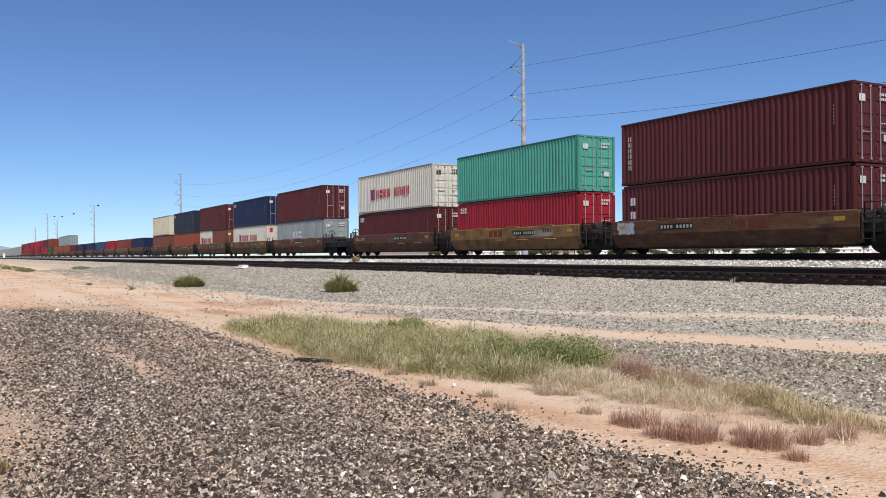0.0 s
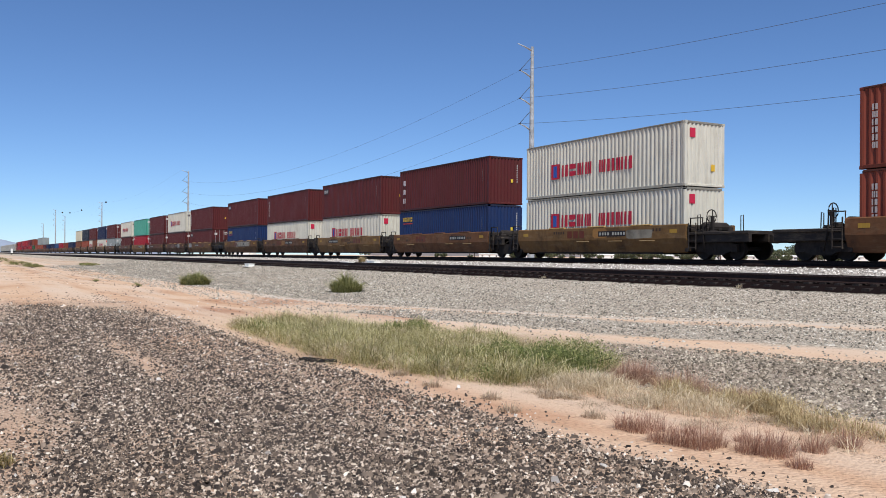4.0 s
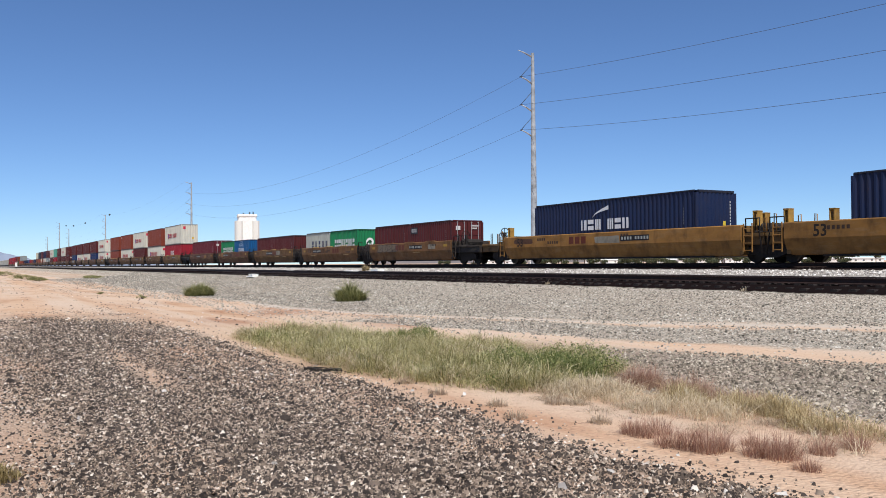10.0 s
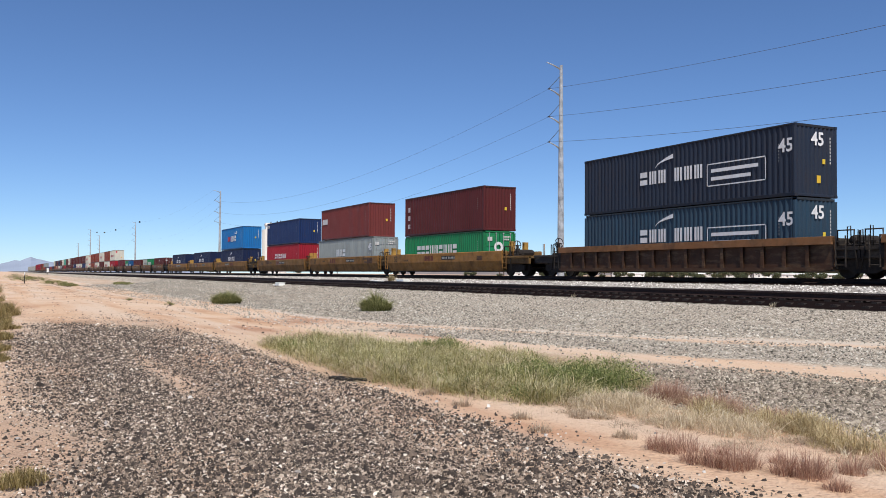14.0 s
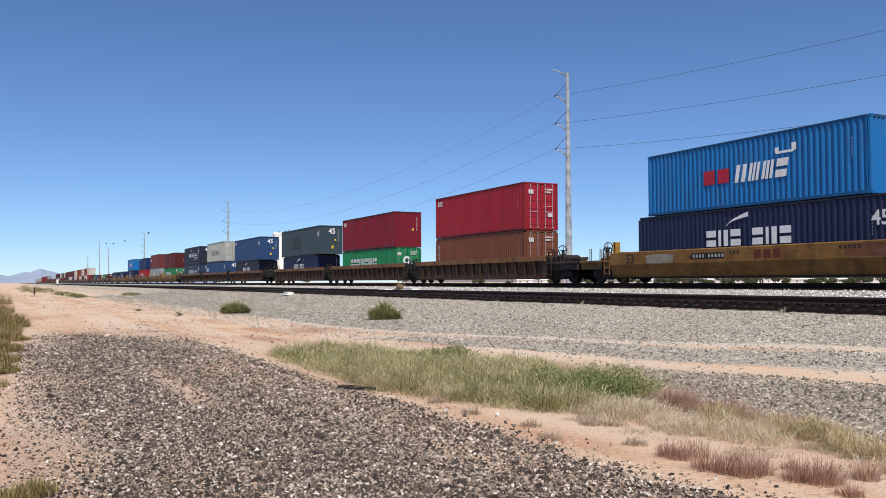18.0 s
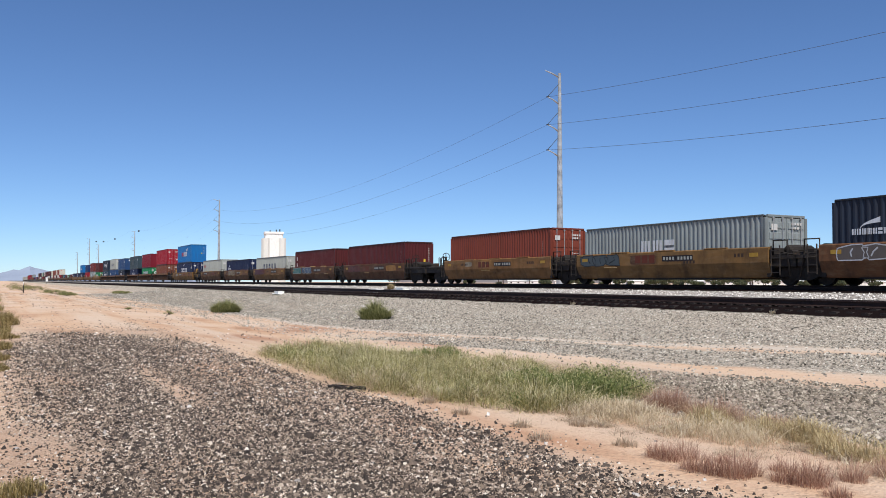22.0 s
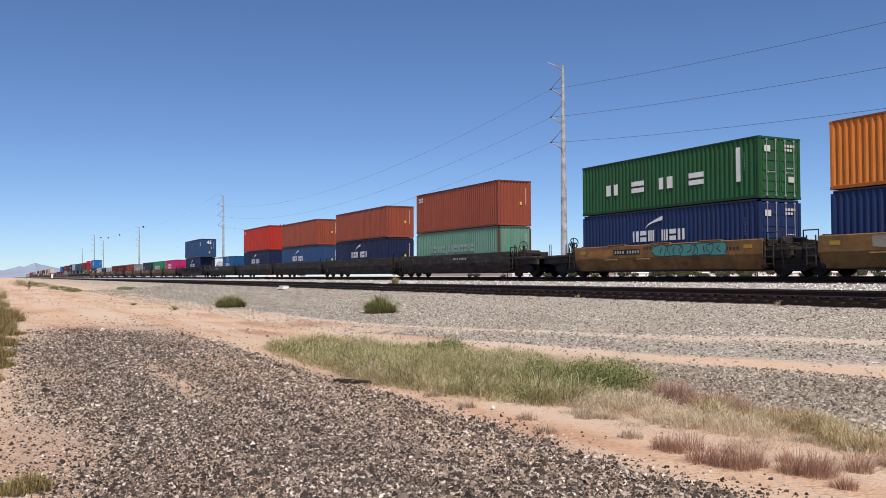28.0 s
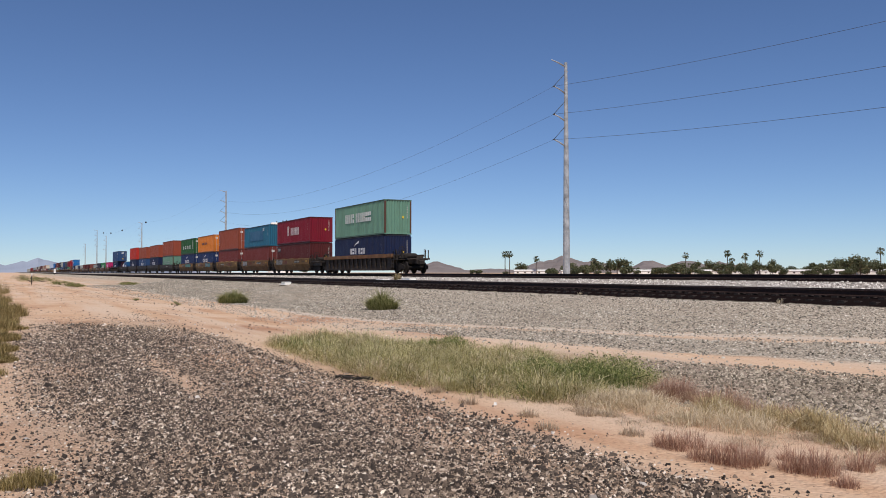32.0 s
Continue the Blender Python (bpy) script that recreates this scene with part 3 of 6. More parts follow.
def build_container(u, z, feet, high, colour, doors, mark, near=True):
    """One box; u: its middle along the train at the clip's start. Local: length along y, near wall at -x, rear end at -y."""
    L = {20: 6.058, 40: 12.192, 45: 13.716}[feet]
    H = 2.896 if high else 2.591
    c = COL[colour]
    words = {"wordmark_red": " with a red wordmark", "swoosh": " with a white swoosh mark", "swoosh45": " with a large white swoosh mark", "block9": " with a white block wordmark"}.get(mark, "")
    t = thing("shipping_container", pose(X_FAR, u, z), "%s steel %d-foot container%s" % (WORD[colour], feet, words or (" with its doors to the rear" if doors else " with a plain corrugated end")),
              "shipping container", "containers on the train")
    TRAIN.append((t, u, z, X_FAR))
    hw = W_BOX / 2
    tag = "%d|%s" % (feet, high)
    side = corrugated("side_wall|" + tag, L / 2 - 0.16, 0.15, H - 0.07)
    link("side_wall", side, t, pose(-hw + 0.012, 0, 0), color=c)
    if near:
        link("side_wall", side, t, pose(hw - 0.012, 0, 0, 0, 0, 180), color=c)
    link("roof", boxes("roof|" + tag, [(0, 0, H - 0.035, W_BOX - 0.12, L - 0.2, 0.03)], M_BOX), t, color=c)
    link("underframe", boxes("underframe|" + tag, [(0, 0, 0.1, W_BOX - 0.14, L - 0.3, 0.1)], M_DARK), t)
    rail = boxes("top_rail|" + tag, [(0, 0, H - 0.035, 0.06, L - 0.3, 0.07)], M_BOX, 0.01)
    sill = boxes("bottom_rail|" + tag, [(0, 0, 0.085, 0.06, L - 0.3, 0.14)], M_BOX, 0.015)
    post = boxes("corner_post|" + tag, [(0, 0, H / 2, 0.15, 0.16, H - 0.23)], M_BOX, 0.03)
    head = boxes("header|", [(0, 0, 0, W_BOX - 0.3, 0.1, 0.11)], M_BOX, 0.015)
    cast = boxes("corner_casting|", [(0, 0, 0, 0.162, 0.178, 0.118), (0, 0, 0, 0.17, 0.08, 0.06), (0, 0, 0, 0.08, 0.186, 0.06)], M_BOX, 0.015)
    dk = tuple(q * 0.8 for q in c)
    low = tuple(0.012 + q * 0.35 for q in c)
    for s in (-1, 1) if near else (-1,):
        link("top_rail", rail, t, pose(s * (hw - 0.03), 0, 0), "grime-dark top rail", low)
        link("bottom_rail", sill, t, pose(s * (hw - 0.03), 0, 0), color=tuple(q * 0.6 for q in c))
    for e in (-1, 1):
        for s in (-1, 1):
            link("corner_post", post, t, pose(s * (hw - 0.077), e * (L / 2 - 0.082), 0), color=(0.1, 0.05, 0.033) if colour == "sage" else dk if doors and e < 0 else c)
            if near and z > 3:
                for zz in (0.061, H - 0.059):
                    link("corner_casting", cast, t, pose(s * (hw - 0.083), e * (L / 2 - 0.091), zz), color=dk)
        link("header", head, t, pose(0, e * (L / 2 - 0.07), H - 0.056), color=low if not doors else dk)
        link("sill", head, t, pose(0, e * (L / 2 - 0.07), 0.07), color=c)
    endw = corrugated("end_wall|%s" % high, hw - 0.15, 0.12, H - 0.1, 0.042, 0.25)
    link("end_wall", endw, t, pose(0, L / 2 - 0.03, 0, 0, 0, -90), color=c)
    if doors and near:
        leaf = rung_door("door|%s" % high, 1.06, H - 0.25)
        for s in (-1, 1):
            dr = link("door", leaf, t, pose(s * 0.535, -L / 2 + 0.03, 0.125), color=tuple(min(1, q * 1.05) for q in c))
            for o in (-0.26, 0.26):
                link("locking_bar", boxes("locking_bar|%s" % high, [(0, -0.045, (H - 0.25) / 2, 0.035, 0.035, H - 0.2), (0, -0.04, 0.02, 0.09, 0.06, 0.06), (0, -0.04, H - 0.27, 0.09, 0.06, 0.06)], M_GALV, 0.01), dr, pose(o, 0, 0))
            link("door_handle", boxes("door_handle|", [(0, -0.07, 0.98, 0.5, 0.02, 0.035), (-0.2, -0.055, 0.98, 0.05, 0.04, 0.08)], M_GALV, 0.005), dr)
        link("mark", boxes("door_codes|%s" % high, [(0.3 + 0.16 * (q % 4), 0, H * 0.86 - 0.17 * (q // 4), 0.11, 0.006, 0.1) for q in range(7)] + [(-0.75, 0, H * 0.8, 0.34, 0.006, 0.26)] + [(0.3 + 0.1 * q, 0, H * 0.5, 0.05, 0.006, 0.05) for q in range(5)], M_MARK), t, pose(0, -L / 2 - 0.016, 0), "small white door codes", (0.6, 0.58, 0.55) if colour != "white" else (0.08, 0.05, 0.05))["kind"] = "stuff"
        link("placard", boxes("placard|", [(0.62, 0, 0, 0.34, 0.008, 0.24)], M_MARK), t, pose(0, -L / 2 - 0.02, H * 0.32), "yellow placard" if feet == 45 else "", (0.65, 0.4, 0.03) if feet == 45 else tuple(0.5 + q * 0.3 for q in c))
    else:
        link("end_wall", endw, t, pose(0, -L / 2 + 0.03, 0, 0, 0, 90), color=c)
        if near:
            link("mark", boxes("end_strip|", [(0, 0, -0.5 + 0.14 * q, 0.05, 0.006, 0.09) for q in range(8)], M_MARK), t, pose(0.82, -L / 2 + 0.022, H * 0.66), "row of small white codes", (0.6, 0.58, 0.55))["kind"] = "stuff"
            if colour not in ("white",):
                link("mark", boxes("warning_patch|", [(0, 0, 0, 0.16, 0.006, 0.2)], M_MARK), t, pose(0.45, -L / 2 + 0.022, H * 0.5), "small yellow warning sticker", (0.7, 0.5, 0.05))
            else:
                link("mark", boxes("red_patch|", [(0, 0, 0, 0.34, 0.006, 0.42)], M_MARK), t, pose(-0.75, -L / 2 + 0.022, H * 0.82), "small red emblem", (0.5, 0.02, 0.06))
                link("placard", boxes("yellow_patch|", [(0, 0, 0, 0.22, 0.006, 0.3)], M_MARK), t, pose(0.5, -L / 2 + 0.022, H * 0.3), "yellow placard", (0.65, 0.4, 0.03))
    if colour == "ever" and near:
        if "ring" not in CACHE:
            ang = [math.pi * q / 8 for q in range(17)]
            V = [(r * math.cos(a), 0, r * math.sin(a)) for a in ang for r in (0.16, 0.34)]
            CACHE["ring"] = mesh_of("mark", V, [(2 * q, 2 * q + 1, 2 * q + 3, 2 * q + 2) for q in range(16)], M_MARK)
        link("mark", CACHE["ring"], t, pose(-0.1, -L / 2 - (0.02 if doors else -0.02), H * 0.6), "white ring emblem", (0.75, 0.75, 0.72))
    if mark and MARKS[mark]:
        d = MARKS[mark]
        zf = max(d["z"], 0.57) if z < 3 else d["z"]
        w0 = pose(-hw + 0.01, 0, 0)
        if d.get("blot"):
            link("panel", flat_panel("panel|%s|%s|%.2f" % (mark, tag, zf), d["x"] * L - 0.12 - L / 2, zf * H - d["h"] / 2 - 0.1, d["w"] + 0.24, d["h"] + 0.2, M_MARK), t, w0, color=d["blot"])
        if d.get("blank"):
            link("panel", flat_panel("blank|%s|%s" % (mark, tag), L * 0.255 - L / 2, H * 0.3, 6.2, 1.2, M_MARK), t, w0, "paler repainted rectangle", d["blank"])
        if d["n"]:
            link("mark", mark_mesh(mark, L, H, zf), t, pose(-hw + 0.004, 0, 0), color=d["c"], label="painted mark of plain blocks")["kind"] = "stuff"
        if d.get("emblem"):
            link("mark", flat_panel("emblem|%.2f|" % zf + tag, d["x"] * L - 0.95 - L / 2, zf * H - 0.4, 0.72, 0.8, M_MARK), t, w0, "square emblem", d["c"])
            link("mark", flat_panel("emblem_in|%.2f|" % zf + tag, d["x"] * L - 0.75 - L / 2, zf * H - 0.3, 0.3, 0.6, M_MARK), t, pose(-hw + 0.006, 0, 0), "blue stripe of the emblem", (0.03, 0.1, 0.4))
        if d.get("pre"):
            link("mark", boxes("pre|", [(0, -q * 0.85, 0, 0.006, 0.66, 0.62) for q in range(2)], M_MARK), t, pose(-hw + 0.006, L / 2 - d["x"] * L + 1.5, zf * H), "two red letter blocks", d["pre"])
            link("mark", boxes("tail|", [(0, 0, 0, 0.006, 0.9, 0.1), (0, -0.45, 0.16, 0.006, 0.22, 0.3), (0, 0.4, 0.1, 0.006, 0.2, 0.22)], M_MARK), t, pose(-hw + 0.006, L / 2 - d["x"] * L - 2.7, zf * H + 0.62), "white tail mark", d["c"])
        if d.get("sub"):
            link("mark", boxes("sub|", [(0, 0, 0, 0.006, 1.4, 0.07)], M_MARK), t, pose(-hw + 0.006, L / 2 - d["x"] * L - 0.75, zf * H - 0.3), "", (0.5, 0.05, 0.05))
    if near:
        link("mark", boxes("code_strip|", [(0, 0, -0.45 + 0.13 * q, 0.006, 0.035, 0.06) for q in range(6)], M_MARK), t, pose(-hw + 0.006, -L / 2 + 0.8, H * 0.66), color=tuple(0.25 + 0.6 * q for q in c) if colour != "white" else (0.2, 0.1, 0.1))["kind"] = "stuff"
    if feet == 45:
        link("mark", digits("45", 0.75), t, pose(-hw + 0.003, -L / 2 + 0.45, H * 0.62) @ FACE_NEAR, "white number 45", (0.75, 0.75, 0.75))
        if not doors:
            link("mark", digits("45", 0.75), t, pose(0.1, -L / 2 + 0.02, H * 0.72) @ FACE_REAR, "white number 45", (0.75, 0.75, 0.75))
            link("placard", boxes("yellow_patch|", [(0, 0, 0, 0.22, 0.006, 0.3)], M_MARK), t, pose(0.15, -L / 2 + 0.022, H * 0.25), "yellow placard", (0.7, 0.45, 0.04))
    return t


def build_tank(u, z):
    t = thing("tank_container", pose(X_FAR, u, z), "silver tank in a dark red 20-foot open frame", "tank container", "containers on the train")
    TRAIN.append((t, u, z, X_FAR))
    L, H, hw, c = 6.058, 2.591, W_BOX / 2, (0.16, 0.03, 0.025)
    prof = [(-2.75, 0.05), (-2.7, 0.45), (-2.55, 0.8), (-2.3, 1.02), (-2.0, 1.1), (2.0, 1.1), (2.3, 1.02), (2.55, 0.8), (2.7, 0.45), (2.75, 0.05)]
    me = tube("tank", [(0, y, 1.35) for y, r in prof], [r for y, r in prof], M_TANK, 28)
    link("tank", me, t, None, "silver insulated tank barrel")
    for y in (-1.6, 0.0, 1.6):
        link("tank_band", tube("tank_band", [(0, y - 0.05, 1.35), (0, y + 0.05, 1.35)], 1.115, M_TANK, 28), t)
    post = boxes("tank_post|", [(0, 0, H / 2, 0.13, 0.13, H)], M_BOX, 0.02)
    for e in (-1, 1):
        for s in (-1, 1):
            link("corner_post", post, t, pose(s * (hw - 0.065), e * (L / 2 - 0.065), 0), color=c)
        link("header", boxes("tank_header|", [(0, 0, H - 0.06, W_BOX - 0.26, 0.1, 0.12)], M_BOX, 0.02), t, pose(0, e * (L / 2 - 0.065), 0), color=c)
        link("sill", boxes("tank_sill|", [(0, 0, 0.07, W_BOX - 0.26, 0.1, 0.14)], M_BOX, 0.02), t, pose(0, e * (L / 2 - 0.065), 0), color=c)
        for s in (-1, 1):
            link("brace", tube("brace", [(s * hw * 0.95, e * (L / 2 - 0.06), 0.3), (0, e * (L / 2 - 0.06), H - 0.2)], 0.04, M_BOX), t, color=c)
    for s in (-1, 1):
        link("bottom_rail", boxes("tank_rail|", [(0, 0, 0.1, 0.1, L - 0.26, 0.12)], M_BOX, 0.02), t, pose(s * (hw - 0.06), 0, 0), color=c)
        link("top_rail", boxes("tank_top|", [(0, 0, H - 0.05, 0.06, L - 0.26, 0.06)], M_BOX, 0.01), t, pose(s * (hw - 0.06), 0, 0), color=c)
    link("walkway", boxes("walkway|", [(0, 0, H - 0.09, 0.5, 4.6, 0.04)], M_GALV, 0.01), t)
    link("label_panel", boxes("tank_label|", [(0, 0, 0, 0.01, 1.3, 0.24)], M_MARK), t, pose(-1.118, 1.0, 1.35), "grey band of small marks", (0.25, 0.25, 0.26))
    return t


# ---- well wagons ----
SHADES = ((0.22, 0.118, 0.04), (0.16, 0.07, 0.029), (0.225, 0.11, 0.037), (0.135, 0.058, 0.027), (0.19, 0.09, 0.033))
YELLOW, RIBBED, BLACK = (0.19, 0.095, 0.028), (0.24, 0.115, 0.03), (0.028, 0.024, 0.022)
KINDS = dict(  # half length of the side, middle to joint, colour, ribbed, middle to coupler
    y40=(6.45, 7.75, YELLOW, False, 9.75), y53=(8.75, 9.8, (0.3, 0.145, 0.036), False, 11.6), r53=(8.75, 9.8, RIBBED, True, 11.6),
    # the end wagon's side colour is darkened to paint in the shade below its chord
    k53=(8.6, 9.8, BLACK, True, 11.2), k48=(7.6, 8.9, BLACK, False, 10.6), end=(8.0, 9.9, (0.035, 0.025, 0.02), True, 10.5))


def side_mesh(kind):
    half, _, _, ribbed, _ = KINDS[kind]
    key = "side_sill|" + kind
    if key in CACHE:
        return CACHE[key]
    if ribbed:
        prof = [(1.30, 1.53), (1.53, 1.53), (1.53, 1.36), (1.42, 1.36), (1.42, 0.42), (1.52, 0.42), (1.52, 0.27), (1.30, 0.27), (1.30, 0.5), (1.36, 0.55), (1.36, 1.4), (1.30, 1.42)]
    else:
        prof = [(1.30, 1.54), (1.46, 1.54), (1.5, 1.5), (1.5, 0.92), (1.3, 0.32), (1.26, 0.28), (1.12, 0.28), (1.12, 0.36), (1.22, 0.4), (1.4, 0.95), (1.4, 1.44), (1.30, 1.46)]
    V, F, m = [], [], len(prof)
    st = [(-half, 0.36), (-half + 0.06, 0.34), (-half + 0.25, 0.29), (-half + 0.4, 0.27), (half - 0.4, 0.27), (half - 0.25, 0.29), (half - 0.06, 0.34), (half, 0.36)]
    if ribbed:
        st = [(-half, 0.34), (-half + 0.5, 0.27), (half - 0.5, 0.27), (half, 0.34)]
    for y, lo in st:
        for x, z in prof:
            V.append((-x, y, max(z, lo + (z - 0.27) * 0.08)))
    for s in range(len(st) - 1):
        for q in range(m):
            F.append((s * m + q, s * m + (q + 1) % m, (s + 1) * m + (q + 1) % m, (s + 1) * m + q))
    F += [tuple(range(m)), tuple((len(st) - 1) * m + q for q in range(m))[::-1]]
    CACHE[key] = mesh_of("side_sill", V, F, M_CAR)
    return CACHE[key]


def lathe(name, prof, mat, seg=20):
    """Turned about the x axis: (x, radius) pairs."""
    V = [(x, r * math.cos(2 * math.pi * k / seg), r * math.sin(2 * math.pi * k / seg)) for x, r in prof for k in range(seg)]
    F = [(i * seg + k, (i + 1) * seg + k, (i + 1) * seg + (k + 1) % seg, i * seg + (k + 1) % seg) for i in range(len(prof) - 1) for k in range(seg)]
    F += [tuple(range(seg)), tuple((len(prof) - 1) * seg + k for k in range(seg))[::-1]]
    return mesh_of(name, V, F, mat)


def lathe_cached(key, *args):
    if key not in CACHE:
        CACHE[key] = lathe(key, *args)
    return CACHE[key]


WHEEL = lathe("wheel", [(-0.07, 0.12), (-0.05, 0.38), (-0.06, 0.455), (0.05, 0.46), (0.055, 0.49), (0.08, 0.485), (0.07, 0.36), (0.05, 0.12)], M_DARK)
AXLE = lathe("axle", [(-0.98, 0.07), (-0.8, 0.09), (0.8, 0.09), (0.98, 0.07)], M_DARK, 10)


def frame_mesh():
    out = [(-1.15, 0.32), (-1.15, 0.62), (-0.75, 0.7), (-0.45, 0.78), (0.45, 0.78), (0.75, 0.7), (1.15, 0.62), (1.15, 0.32), (0.75, 0.34), (0.4, 0.2), (-0.4, 0.2), (-0.75, 0.34)]
    m = len(out)
    V = [(x, y, z) for x in (-0.07, 0.07) for y, z in out]
    F = [tuple(range(m)), tuple(range(m, 2 * m))[::-1]] + [(q, m + q, m + (q + 1) % m, (q + 1) % m) for q in range(m)]
    return mesh_of("side_frame", V, F, M_DARK)


FRAME = frame_mesh()


def build_truck(parent, y, near):
    tr = link("truck", boxes("truck|", [(0, 0, 0.52, 1.9, 0.36, 0.3), (0, 0, 0.75, 0.7, 0.7, 0.2)], M_DARK, 0.04), parent, pose(0, y, 0), "two-axle truck, black with grime")
    for a in (-0.89, 0.89):
        for s in (-1, 1):
            link("wheel", WHEEL, tr, pose(s * 0.77, a, 0.46, 0, 0, 180 if s > 0 else 0))
        if near:
            link("axle", AXLE, tr, pose(0, a, 0.46))
    for s in (-1, 1):
        link("side_frame", FRAME, tr, pose(s * 1.0, 0, 0.0))
        if near:
            link("spring_nest", boxes("spring_nest|", [(0, q, 0.4, 0.16, 0.12, 0.22) for q in (-0.15, 0, 0.15)], M_DARK, 0.03), tr, pose(s * 1.0, 0, 0))


def build_unit(u, kind, first, last, near=True, seed=0):
    half, joint, col, ribbed, coupler = KINDS[kind]
    rng = random.Random(seed * 7 + 3)
    shade = {"y40": "faded yellow-brown", "y53": "yellow", "r53": "rusty yellow", "k53": "black", "k48": "black", "end": "dark brown"}[kind]
    t = thing("well_wagon", pose(X_FAR, u, RAIL_FAR), "%s steel well wagon%s with %s sides" % (shade, " at the train's end" if kind == "end" else "", "ribbed" if ribbed else "smooth dented"), "railway wagon", "wagons of the train")
    TRAIN.append((t, u, RAIL_FAR, X_FAR))
    k = rng.uniform(0.8, 1.15)
    c = tuple(q * k for q in (rng.choice(SHADES) if kind == "y40" else col))
    # r53 side colour carries the shade of its recessed panels
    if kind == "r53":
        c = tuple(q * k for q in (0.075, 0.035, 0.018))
    side = side_mesh(kind)
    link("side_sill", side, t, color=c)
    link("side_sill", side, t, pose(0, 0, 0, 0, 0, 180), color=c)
    link("well_floor", boxes("well_floor|" + kind, [(0, 0, 0.27, 2.7, 2 * half - 3.2, 0.06)], M_DARK), t)
    if ribbed:
        rib = boxes("rib|", [(-1.47, 0, 0.89, 0.1, 0.07, 0.94), (-1.515, 0, 0.89, 0.012, 0.16, 0.94)], M_CAR, 0.01)
        kk = int(2 * (half - 1.1) / 1.06)
        for i in range(kk + 1):
            y = -half + 1.1 + 2 * (half - 1.1) * i / kk
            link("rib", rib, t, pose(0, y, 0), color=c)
            if near and i % 3 == 0:
                link("rib", rib, t, pose(0, y, 0, 0, 0, 180), color=c)
        # on r53 and end the chord's brighter colour paints in the sunlight on it
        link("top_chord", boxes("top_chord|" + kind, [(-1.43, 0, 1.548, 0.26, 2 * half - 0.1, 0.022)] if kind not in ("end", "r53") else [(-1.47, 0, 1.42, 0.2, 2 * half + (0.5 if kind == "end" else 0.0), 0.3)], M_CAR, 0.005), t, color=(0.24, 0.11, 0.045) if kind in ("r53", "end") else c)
    elif near and kind == "y40":
        for e in (-1, 1):
            link("reflector", boxes("reflector|", [(-1.503, 0, 1.24, 0.008, 0.46, 0.16)], M_MARK), t, pose(0, e * (half - 0.75), 0), "faded yellow reflector", (0.42, 0.25, 0.04))
        for i in range(4):
            y = half * (-0.66 + 0.4 * i) + rng.uniform(-0.3, 0.3)
            if rng.random() < 0.6:
                link("tie_down_ledge", boxes("tie_down_ledge|", [(-1.49, 0, 0.84, 0.1, 0.95, 0.035)], M_MARK, 0.012), t, pose(0, y, 0), color=(0.42, 0.29, 0.14))
        bright = rng.random() < 0.5
        for i in range(3):
            link("top_guide", boxes("top_guide|", [(-1.43, 0, 1.562, 0.14, 1.3, 0.05)], M_MARK, 0.015), t, pose(0, half * (-0.55 + 0.5 * i), 0), color=(0.55, 0.36, 0.12) if bright else c)
    # scabs of primer and fresh paint on smooth sides
    if near and not ribbed and kind != "k48":
        for q in range(2):
            w, hh = rng.uniform(0.8, 2.2), rng.uniform(0.25, 0.5)
            shape = [(rng.uniform(0.9, 1.06) * w / 2 * math.copysign(abs(math.cos(a)) ** 0.35, math.cos(a)), rng.uniform(0.88, 1.1) * hh / 2 * math.copysign(abs(math.sin(a)) ** 0.35, math.sin(a))) for a in [math.pi * (p + 0.5) / 7 for p in range(14)]]
            me = mesh_of("paint_patch", [(0, p, z) for p, z in shape], [tuple(range(14))[::-1]], M_CAR)
            link("paint_patch", me, t, pose(-1.5025 - 0.0006 * q, rng.uniform(-0.85, 0.85) * half, rng.uniform(1.12, 1.3)), "patch of different paint", rng.choice(((0.11, 0.05, 0.028), (0.13, 0.06, 0.025), (0.34, 0.17, 0.05), (0.16, 0.06, 0.03), (0.3, 0.27, 0.21))))
    # marks on the side: a dark name board with pale bars, bars of faded paint, scrawls of spray paint
    if near:
        y = rng.choice((-1, 1)) * half * rng.uniform(0.1, 0.45)
        xx = -1.503 if not ribbed else -1.424
        if kind in ("y40", "y53") or (kind != "r53" and rng.random() < 0.5):
            link("name_board", boxes("name_board|", [(0, 0, 0, 0.006, 2.0, 0.26)], M_MARK), t, pose(xx, y, 1.2), "black name board", (0.015, 0.013, 0.015))
            link("mark", boxes("board_bars|", [(-0.005, 0.85 - q * 0.2 - (0.15 if q > 3 else 0), 0, 0.006, 0.11, 0.14) for q in range(9)], M_MARK), t, pose(xx, y, 1.2), "pale bars on the board", (0.4, 0.4, 0.36))["kind"] = "stuff"
        if kind in ("y40", "y53"):
            link("mark", boxes("red_bars|", [(0, 0.5 - 0.5 * q, 0, 0.006, 0.38, 0.36) for q in range(3)], M_MARK), t, pose(xx, -y * 0.8, 1.2), "worn dark red paint blocks", (0.13, 0.03, 0.015))["kind"] = "stuff"
            for q in range(3):
                link("mark", boxes("stencil|%d" % q, [(0, 0.2 * i, 0, 0.006, 0.12, 0.14) for i in range(3 + q)], M_MARK), t, pose(xx, rng.uniform(-0.8, 0.8) * half, rng.uniform(1.0, 1.35)), "", (0.05, 0.03, 0.02))["kind"] = "stuff"
        if kind == "y53":
            link("mark", digits("53", 0.62), t, pose(xx, half - 1.6, 0.98) @ FACE_NEAR, "black number 53", (0.02, 0.015, 0.01))
